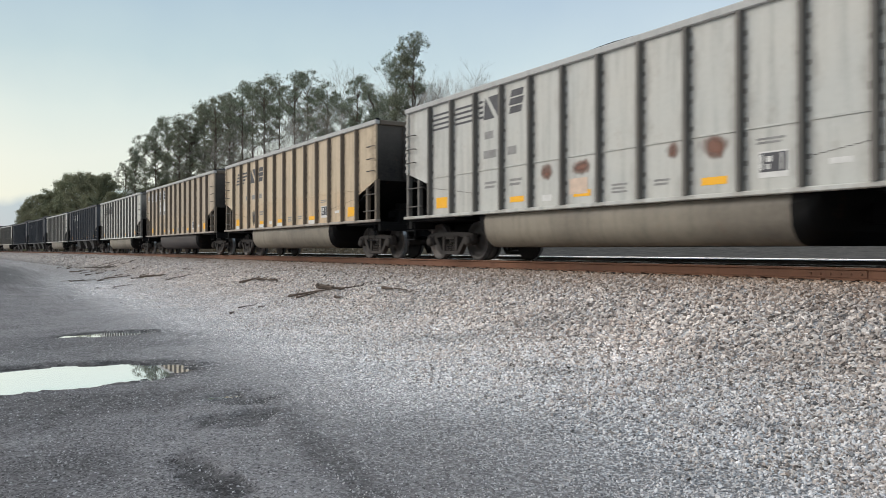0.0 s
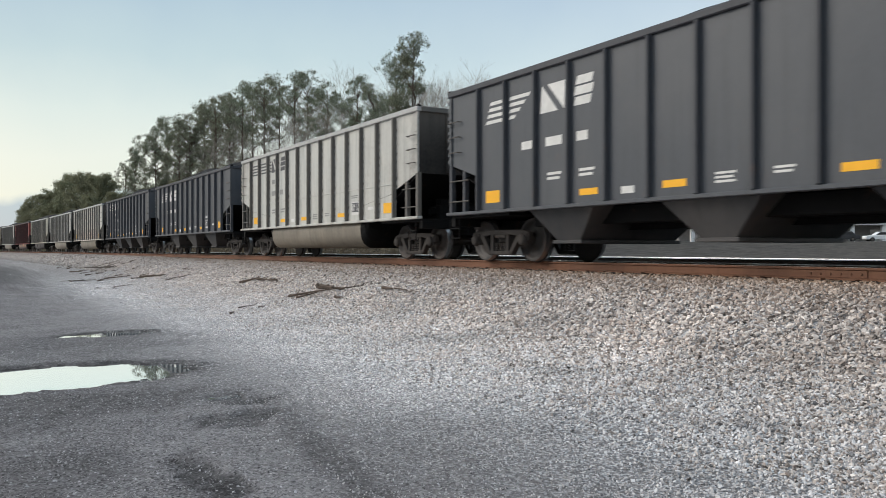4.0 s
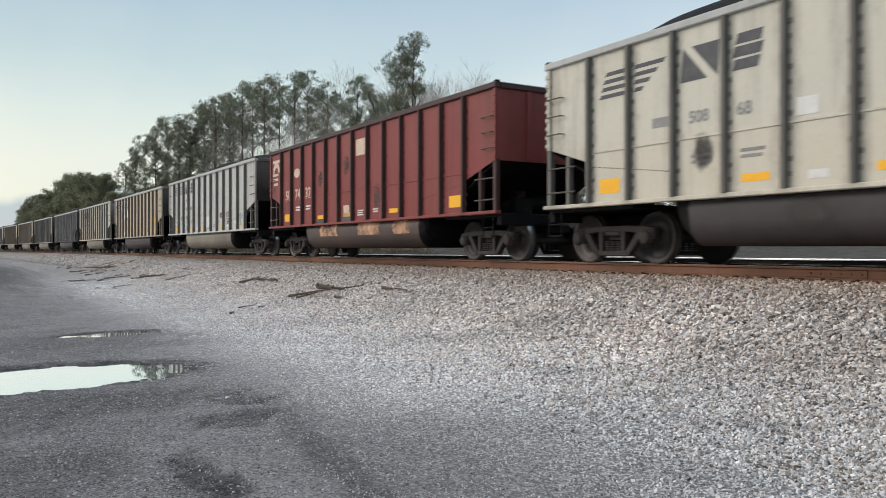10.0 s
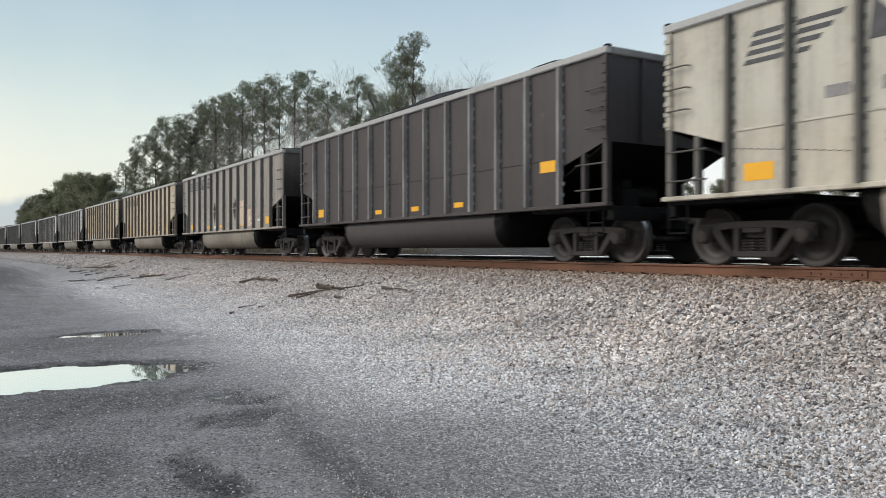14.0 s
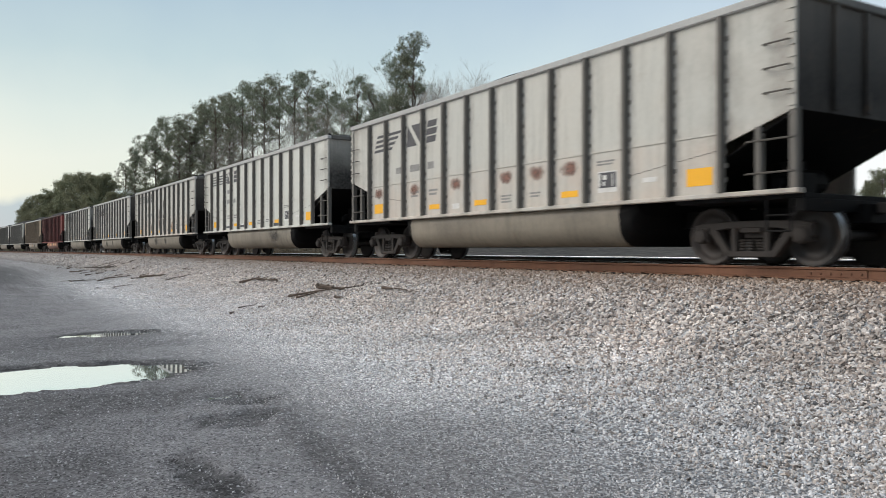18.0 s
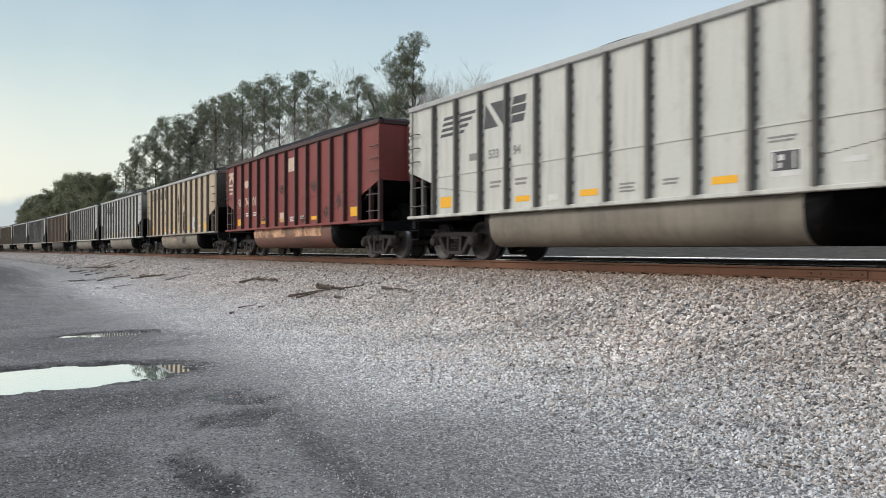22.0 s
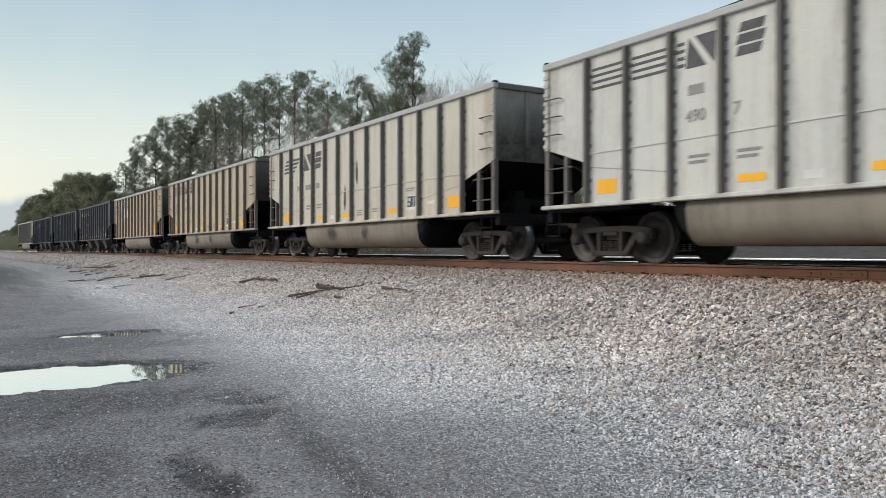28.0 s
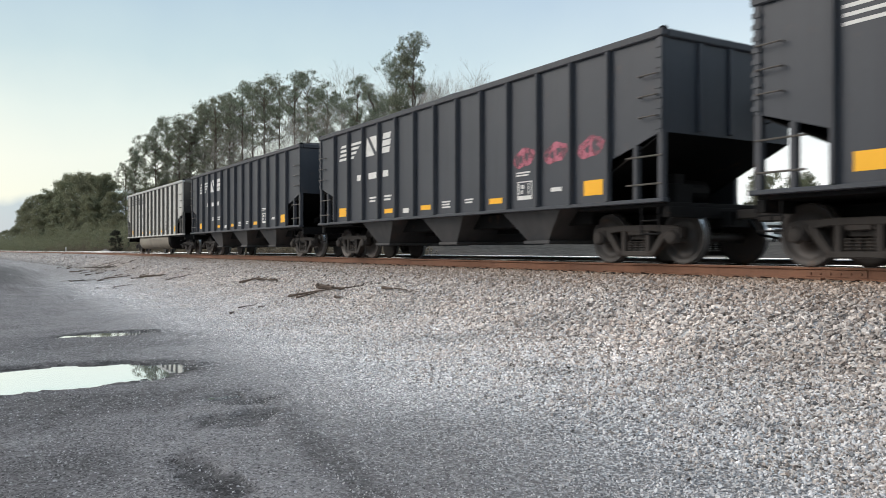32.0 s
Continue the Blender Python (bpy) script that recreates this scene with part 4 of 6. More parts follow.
TANK = Shape().lathe(5.9, 0.35, 1.35, "y", [(-0.5, 0.05), (-0.46, 0.2), (0.46, 0.2), (0.5, 0.05)], 14).mesh("air_tank")
BOLSTER = Shape().box(-0.2, 0.2, -0.94, 0.94, 0.42, 0.66).lathe(0, 0, 0.66, "z", [(0, 0.19), (0.08, 0.18)], 16).box(-0.19, 0.19, -1.05, -0.94, 0.5, 0.62).box(-0.19, 0.19, 0.94, 1.05, 0.5, 0.62).mesh("truck_bolster", 0.012)
FRAME_N, FRAME_F = frame_mesh(-1), frame_mesh(1)
SPRING = spring_mesh()
CAP = Shape().lathe(0, -1.06, WHEEL_R, "y", [(0.0, 0.13), (-0.06, 0.125), (-0.09, 0.09), (-0.10, 0.03)], 16).mesh("bearing_cap")
CAP_F = mirrored(CAP, y=True)
WHEELS = wheelset_mesh()
TUB, CHUTE = tub_mesh(), chute_mesh()
HOPPER_FLOOR = Shape().box(-4.85, 4.85, -1.0, 1.0, 0.72, SILL - 0.02).mesh("hopper_floor", 0.02)
COALS = [coal_mesh(40 + k, 0.27 + 0.11 * k) for k in range(4)]
VALVE = Shape().box(6.0, 6.5, -0.55, -0.1, SILL - 0.05, 1.42).box(6.1, 6.4, -0.45, -0.2, 1.42, 1.6).lathe(6.25, -0.56, 1.25, "y", [(-0.16, 0.1), (0, 0.14)], 12).mesh("brake_valve", 0.015)
CYLINDER = Shape().lathe(-6.2, -0.2, 1.35, "x", [(-0.3, 0.06), (-0.26, 0.17), (0.3, 0.17), (0.34, 0.05), (0.7, 0.03)], 14).box(-6.4, -6.0, -0.4, 0.0, SILL - 0.05, 1.19).mesh("brake_cylinder")


MARK_Z = 0.975          # heights of the markings, for this body height


def patch(x0, x1, z0, z1, y=-SIDE - 0.004):
    """A thin flat marking on the near side."""
    z0, z1 = z0 * MARK_Z, z1 * MARK_Z
    return Shape().box(x0, x1, y, y + 0.003, z0, z1).mesh("marking")


def oval(cx, cz, rx, rz, seed=0, y=-SIDE - 0.004, n=30):
    rng = random.Random(seed)
    cz *= MARK_Z
    pts = []
    for i in range(n):
        a = 2 * math.pi * i / n
        k = 1 + rng.uniform(-0.06, 0.05)
        pts.append((cx + rx * k * math.cos(a), cz + rz * k * math.sin(a)))
    return Shape().prism(pts, "y", y, y + 0.003).mesh("patch")


def bay(k):
    """Left edge and right edge of the clear sheet in bay k; bay 0 is the rear corner bay, 13 the front one."""
    lo = -HALF + 0.05 if k == 0 else RIBS[k - 1] + 0.085
    hi = HALF - 0.05 if k == 13 else RIBS[k] - 0.085
    return lo, hi


def bar_rows(name, k, z, rows, mat, car, w=0.55, h=0.06, at=0.2):
    lo, hi = bay(k)
    z *= MARK_Z
    s = Shape()
    for r in range(rows):
        x = lo + at * (hi - lo)
        s.box(x, x + w * (hi - lo) * (1 - 0.12 * (r % 2)), -SIDE - 0.004, -SIDE - 0.001, z - r * h * 1.8 - h, z - r * h * 1.8)
    return part(name, s.mesh(name), mat, car)


def lettering(text, height, mat, car, x, z):
    fc = bpy.data.curves.new("number", "FONT")
    fc.body, fc.size, fc.extrude, fc.offset = text, height * 1.38, 0.002, height * 0.03
    tmp = bpy.data.objects.new("number", fc)
    scene.collection.objects.link(tmp)
    me = bpy.data.meshes.new_from_object(tmp)
    bpy.data.objects.remove(tmp)
    bm = bmesh.new()
    bm.from_mesh(me)
    bmesh.ops.transform(bm, matrix=Matrix.Translation((x, -SIDE - 0.005, z)) @ pose(0, 0, 0, 90, 0, 0), verts=bm.verts)
    bm.to_mesh(me)
    bm.free()
    part("number", me, mat, car)


def emblem(car, style, mat, mat2, digits):
    """Striped emblem and two large block shapes, as on the wagons; the shapes stay plain."""
    y0, y1 = -SIDE - 0.004, -SIDE - 0.001
    stripes, block, block2 = Shape(), Shape(), Shape()
    lo3, hi3 = bay(3)
    lo4 = bay(4)[0]
    if style == "A":
        for k in (1, 2):
            lo, hi = bay(k)
            for r in range(4):
                z = 3.48 - 0.113 * r
                stripes.box(lo + 0.02, hi - 0.02, y0, y1, z - 0.05, z)
        x = lo3 + 0.2
        for r in range(4):
            block.box(lo3 + 0.02, x - 0.02, y0, y1, 3.43 - 0.113 * r, 3.485 - 0.113 * r)
        z0, z1 = 3.05, 3.53
    else:
        for k in (1, 2):
            lo, hi = bay(k)
            for r in range(4):
                z = 3.34 - 0.127 * r
                a = lo + 0.30 - 0.05 * r if k == 1 else lo
                b = hi if k == 1 else lo + 0.72 - 0.16 * r
                stripes.prism([(a, z - 0.07), (b - 0.05, z - 0.07), (b, z), (a + 0.05, z)], "y", y0, y1)
        x = lo3 + 0.03
        z0, z1 = 2.85, 3.38
    # slanted block and curved block
    d = z1 - z0
    w = hi3 - x - 0.04
    block.prism([(x, z0), (x + w * 0.70, z0), (x + 0.06, z1)], "y", y0, y1)
    block.prism([(x + w * 0.95, z0), (x + w, z1), (x + w * 0.30, z1)], "y", y0, y1)
    a, b = (lo4 + 0.14, lo4 + 0.66) if style == "A" else (lo4 + 0.02, lo4 + 0.56)
    t = d * 0.29
    for k, (p, q) in enumerate(((0.05, 0.0), (0.0, 0.0), (0.0, -0.05))):
        zz = z1 - k * d * 0.355
        block2.prism([(a + p, zz - t), (b + q - 0.05, zz - t), (b + q, zz), (a + p + 0.05, zz)], "y", y0, y1)
    part("emblem_stripes", stripes.mesh("emblem_stripes"), mat, car)
    part("emblem_block", block.mesh("emblem_block"), mat, car)
    part("emblem_block", block2.mesh("emblem_block"), mat, car)
    if style == "A":
        bar_rows("number_bar", 3, 2.86, 1, mat2, car, 0.38, 0.16, 0.3)
    else:
        bar_rows("number_bar", 2, 2.44, 1, mat2, car, 0.42, 0.16, 0.52)
    low = 2.22 if style == "A" else 2.20
    if digits:
        lettering(digits[0], 0.19, mat2, car, lo3 + 0.2, low)
        lettering(digits[1], 0.19, mat2, car, lo4 + 0.1, low)
    else:
        bar_rows("number_bar", 3, 2.44, 1, mat2, car, 0.58, 0.17, 0.24)
        bar_rows("number_bar", 4, 2.44, 1, mat2, car, 0.36, 0.17, 0.12)


def truck(car, x):
    t = part("truck", BOLSTER, TRUCK, car)
    t.location = (x, 0, 0)
    for me in (FRAME_N, FRAME_F):
        part("side_frame", me, TRUCK, t)
    for side in (-0.99, 0.99):
        for dx in (-0.15, 0.0, 0.15):
            c = part("spring", SPRING, TRUCK, t)
            c.location = (dx, side, 0)
    for d in (-1, 1):
        for me in (CAP, CAP_F):
            c = part("bearing_cap", me, TRUCK, t)
            c.location = (d * AXLE_X, 0, 0)
        w = part("wheelset", WHEELS, [WHEEL, TREAD], t)
        w.location = (d * AXLE_X, 0, WHEEL_R)
        w["axle"] = d


def wagon(kind, paint, label, tub_paint=None, coal=1):
    """A coal wagon in parts; kind: tub or hopper."""
    car = tagged(new("coal_wagon"), label, "wagon", "wagons of the coal train")
    body, rib = PAINT[paint], RIB[paint]
    part("side_sheet", SIDE_NEAR, body, car)
    part("side_sheet", SIDE_FAR, body, car)
    end = {"black": PAINT["black"], "ash": PAINT["ash"], "red": PAINT["red"], "soot": PAINT["soot"], "pale": PALE_END, "cream": PALE_END}.get(paint, DARK_END)
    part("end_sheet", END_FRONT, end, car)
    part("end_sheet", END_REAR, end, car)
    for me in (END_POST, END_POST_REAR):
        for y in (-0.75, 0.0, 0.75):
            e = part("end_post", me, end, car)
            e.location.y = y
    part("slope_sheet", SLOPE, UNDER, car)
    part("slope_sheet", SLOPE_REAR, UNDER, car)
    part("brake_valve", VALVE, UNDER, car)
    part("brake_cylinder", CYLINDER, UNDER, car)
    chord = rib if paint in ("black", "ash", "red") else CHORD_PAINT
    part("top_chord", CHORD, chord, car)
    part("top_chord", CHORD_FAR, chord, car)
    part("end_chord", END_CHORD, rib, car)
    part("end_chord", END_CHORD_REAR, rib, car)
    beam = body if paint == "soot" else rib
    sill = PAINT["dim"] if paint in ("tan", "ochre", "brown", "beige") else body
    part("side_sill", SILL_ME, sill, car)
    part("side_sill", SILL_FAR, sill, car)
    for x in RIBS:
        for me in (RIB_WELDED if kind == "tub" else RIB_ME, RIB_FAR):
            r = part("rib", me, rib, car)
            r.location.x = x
    if kind == "tub":
        part("panel_seam", SEAM, body, car)
    for d in (-1, 1):
        for x in (7.16, 6.6):
            p = part("corner_post", POST if x > 7 else POST_INNER, beam, car)
            p.location.x = d * x
        p = part("corner_angle", CORNER, body, car)
        p.location.x = d * 7.16
        for y in (-1, 1):
            p = part("corner_cap", CORNER_CAP, UNDER, car)
            p.location = (d * (HALF - 0.02), y * (SIDE - 0.02), TOP)
        for z in (2.42, 2.76, 3.1):
            g = part("grab_iron", GRIP, GALV, car)
            g.location = (d * 6.94, 0, z)
        for z in (1.32, 1.78):
            g = part("rung", RUNG, GALV, car)
            g.location = (d * 6.8, 0, z)
        g = part("stirrup_step", STEP, UNDER, car)
        g.location.x = d * 6.95
        truck(car, d * TRUCK_X)
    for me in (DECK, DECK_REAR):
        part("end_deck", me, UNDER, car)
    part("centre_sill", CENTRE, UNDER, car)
    part("coupler", COUPLER, TRUCK, car)
    part("coupler", COUPLER_REAR, TRUCK, car)
    part("air_hose", HOSE, UNDER, car)
    part("brake_wheel", BRAKE, UNDER, car)
    part("air_tank", TANK, UNDER, car)
    if kind == "tub":
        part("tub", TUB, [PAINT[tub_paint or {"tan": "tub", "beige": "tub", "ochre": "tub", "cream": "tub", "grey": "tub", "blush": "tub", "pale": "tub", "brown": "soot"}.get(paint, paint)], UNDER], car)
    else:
        # black box closes the view through between the chutes
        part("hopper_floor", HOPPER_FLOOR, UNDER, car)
        for x in (-3.45, 0.05, 3.5):
            c = part("chute", CHUTE, CHUTE_PAINT, car)
            c.location.x = x
    part("coal_load", COALS[coal], COAL, car, "heaped black coal")
    return car


def tub_patch(car, x0, x1, low, mat):
    """A mark (a stain, or GLOW's painted highlight) that hugs the upper flank of the tub, down to an angle on its
    curve.
    """
    rim = [(-1.5, SILL), (-1.56, 0.86)] + [(-1.18 - 0.36 * math.cos(low * k / 8), 0.72 - 0.42 * math.sin(low * k / 8)) for k in range(9)]
    s = Shape()
    n = len(rim)
    for x in (x0, x1):
        s.v += [(x + 0.05 * math.sin(5.0 * k), p - 0.011, q - 0.004) for k, (p, q) in enumerate(rim)]
    for k in range(n - 1):
        s.face([k, k + 1, n + k + 1, n + k])
    part("tub_stain", s.mesh("tub_stain", 0, True), mat, car)


def weld_lines(car, mat):
    """Slanting weld beads where the end slopes meet the side."""
    for k, za, zb in ((1, 1.72, 1.62), (2, 1.60, 1.49)):
        for flip in (1, -1):
            lo, hi = bay(k)
            s = Shape()
            for n in range(7):
                a, b, z = lo + (hi - lo) * n / 7, lo + (hi - lo) * (n + 0.72) / 7, za + (zb - za) * n / 7
                s.box(min(a * flip, b * flip), max(a * flip, b * flip), -SIDE - 0.005, -SIDE - 0.001, z - 0.011, z)
            part("weld_bead", s.mesh("weld_bead"), mat, car)


def usual_marks(car, kind, mark, faint, big=YELLOW, small=YELLOW):
    """Reflectors, lettering bars and the framed white panel that nearly every wagon carries."""
    lo, hi = bay(1)
    part("reflector", patch(lo + 0.16, lo + 0.66, 1.26, 1.52), big, car)
    lo, hi = bay(12)
    part("reflector", patch(hi - 0.6, hi - 0.1, 1.25, 1.53), big, car)
    for k in (4, 6, 9):
        lo, hi = bay(k)
        part("reflector", patch(lo + 0.18, lo + 0.66, 1.25, 1.37), small, car)
    back = 1 if mark == CREAM else 0
    bar_rows("lettering_bar", 3 - back, 1.75, 2, faint, car, 0.5, 0.05, 0.3)
    bar_rows("lettering_bar", 4 - back, 1.75, 2, faint, car, 0.5, 0.05, 0.2)
    bar_rows("lettering_bar", 7, 1.42, 3, faint, car, 0.45, 0.035, 0.25)
    bar_rows("lettering_bar", 8, 1.42, 2, faint, car, 0.4, 0.035, 0.25)
    if mark == CREAM:
        return
    lo, hi = bay(10)
    y0, y1, y2 = -SIDE - 0.004, -SIDE - 0.006, -SIDE - 0.008
    s = Shape().box(lo + 0.2, lo + 0.68, y0, -SIDE - 0.001, 1.25, 1.62, 0)
    s.box(lo + 0.225, lo + 0.655, y1, y0 + 0.0005, 1.33, 1.597, 1)
    s.box(lo + 0.24, lo + 0.27, y2, y1 + 0.0005, 1.36, 1.58, 0).box(lo + 0.33, lo + 0.42, y2, y1 + 0.0005, 1.47, 1.55, 0)
    s.box(lo + 0.33, lo + 0.38, y2, y1 + 0.0005, 1.37, 1.44, 0).box(lo + 0.56, lo + 0.585, y2, y1 + 0.0005, 1.35, 1.58, 0)
    part("data_panel", s.mesh("data_panel"), [WHITE, INK if kind == "tub" else PAINT["black"]], car)
    bar_rows("lettering_bar", 10, 1.86, 2, faint, car, 0.55, 0.03, 0.2)
    lo, hi = bay(11)
    part("plate", patch(lo + 0.28, lo + 0.6, 1.39, 1.47), WHITE, car)
    bar_rows("lettering_bar", 5, 1.34, 1, WHITE, car, 0.36, 0.12, 0.3)


def scrawl(car, k, z0, z1, mat, seed):
    """A looping painted stroke, as a flat ribbon in bay k."""
    r = random.Random(seed)
    lo, hi = bay(k)
    cx, cz, rx, rz = (lo + hi) / 2, (z0 + z1) / 2, (hi - lo) * 0.38, (z1 - z0) / 2
    a, b, p = r.choice((2, 3)), r.choice((3, 4, 5)), r.uniform(0, 3)
    pts = []
    for i in range(64):
        t = 2 * math.pi * i / 63 * 0.92
        pts.append(Vector((cx + rx * math.sin(a * t + p) * (0.8 + 0.2 * math.sin(7 * t)), cz + rz * math.sin(b * t))))
    s = Shape()
    for i in range(63):
        d = (pts[i + 1] - pts[i])
        n = Vector((-d.y, d.x)).normalized() * (0.024 + 0.012 * math.sin(i * 0.7))
        y = -SIDE - 0.005 - 0.00004 * i
        m = len(s.v)
        s.v += [(q.x, y, q.y) for q in (pts[i] - n, pts[i + 1] - n, pts[i + 1] + n, pts[i] + n)]
        s.face([m, m + 1, m + 2, m + 3])
    part("painted_scrawl", s.mesh("painted_scrawl"), mat, car)


def painted_ring(car, k, z0, z1, mat):
    """A blurred painted lip: a wide oval with a dark middle."""
    lo, hi = bay(k)
    cx, cz, rx, rz = (lo + hi) / 2, (z0 + z1) / 2, (hi - lo) * 0.43, (z1 - z0) / 2
    s = Shape()
    for i in range(36):
        p, q = 2 * math.pi * i / 36, 2 * math.pi * (i + 1) / 36
        quad = [(cx + rx * f * math.cos(t), cz + rz * f * (1 + 0.12 * math.sin(5 * t)) * math.sin(t) + 0.05 * math.cos(t)) for f, t in ((1, p), (1, q), (0.42, q), (0.42, p))]
        s.prism(quad, "y", -SIDE - 0.005, -SIDE - 0.002)
    s.prism([(cx - rx * 0.12, cz - rz * 0.8), (cx + rx * 0.1, cz - rz * 0.8), (cx + rx * 0.1, cz + rz * 0.8), (cx - rx * 0.12, cz + rz * 0.8)], "y", -SIDE - 0.0055, -SIDE - 0.0051)
    part("painted_oval", s.mesh("painted_oval"), mat, car)


def extras(car, items):
    for what, k, f0, f1, z0, z1, mat in items:
        lo, hi = bay(k)
        a, b = lo + f0 * (hi - lo), lo + f1 * (hi - lo)
        if what == "z":
            scrawl(car, k, z0, z1, mat, 7 * k + 3)
            scrawl(car, k, z0 + 0.08, z1 - 0.1, mat, 7 * k + 4)
        elif what == "p":
            painted_ring(car, k, z0, z1, mat)
        elif what == "w":
            part("number_panel", patch(a, b, z0, z1, -SIDE - 0.0025), mat, car)
        elif what == "s":
            part("corner_panel", patch(a, b, z0, z1), WHITE, car)
            part("corner_panel", patch(a + 0.035, b - 0.035, z0 + 0.035, z1 - 0.035, -SIDE - 0.0065), mat, car)
        elif what == "o":
            part("paint_patch", oval((a + b) / 2, (z0 + z1) / 2, (b - a) / 2, (z1 - z0) / 2, k, -SIDE - 0.0065), mat, car)
        else:
            part("paint_patch", patch(a, b, z0, z1, -SIDE - 0.0065), mat, car)


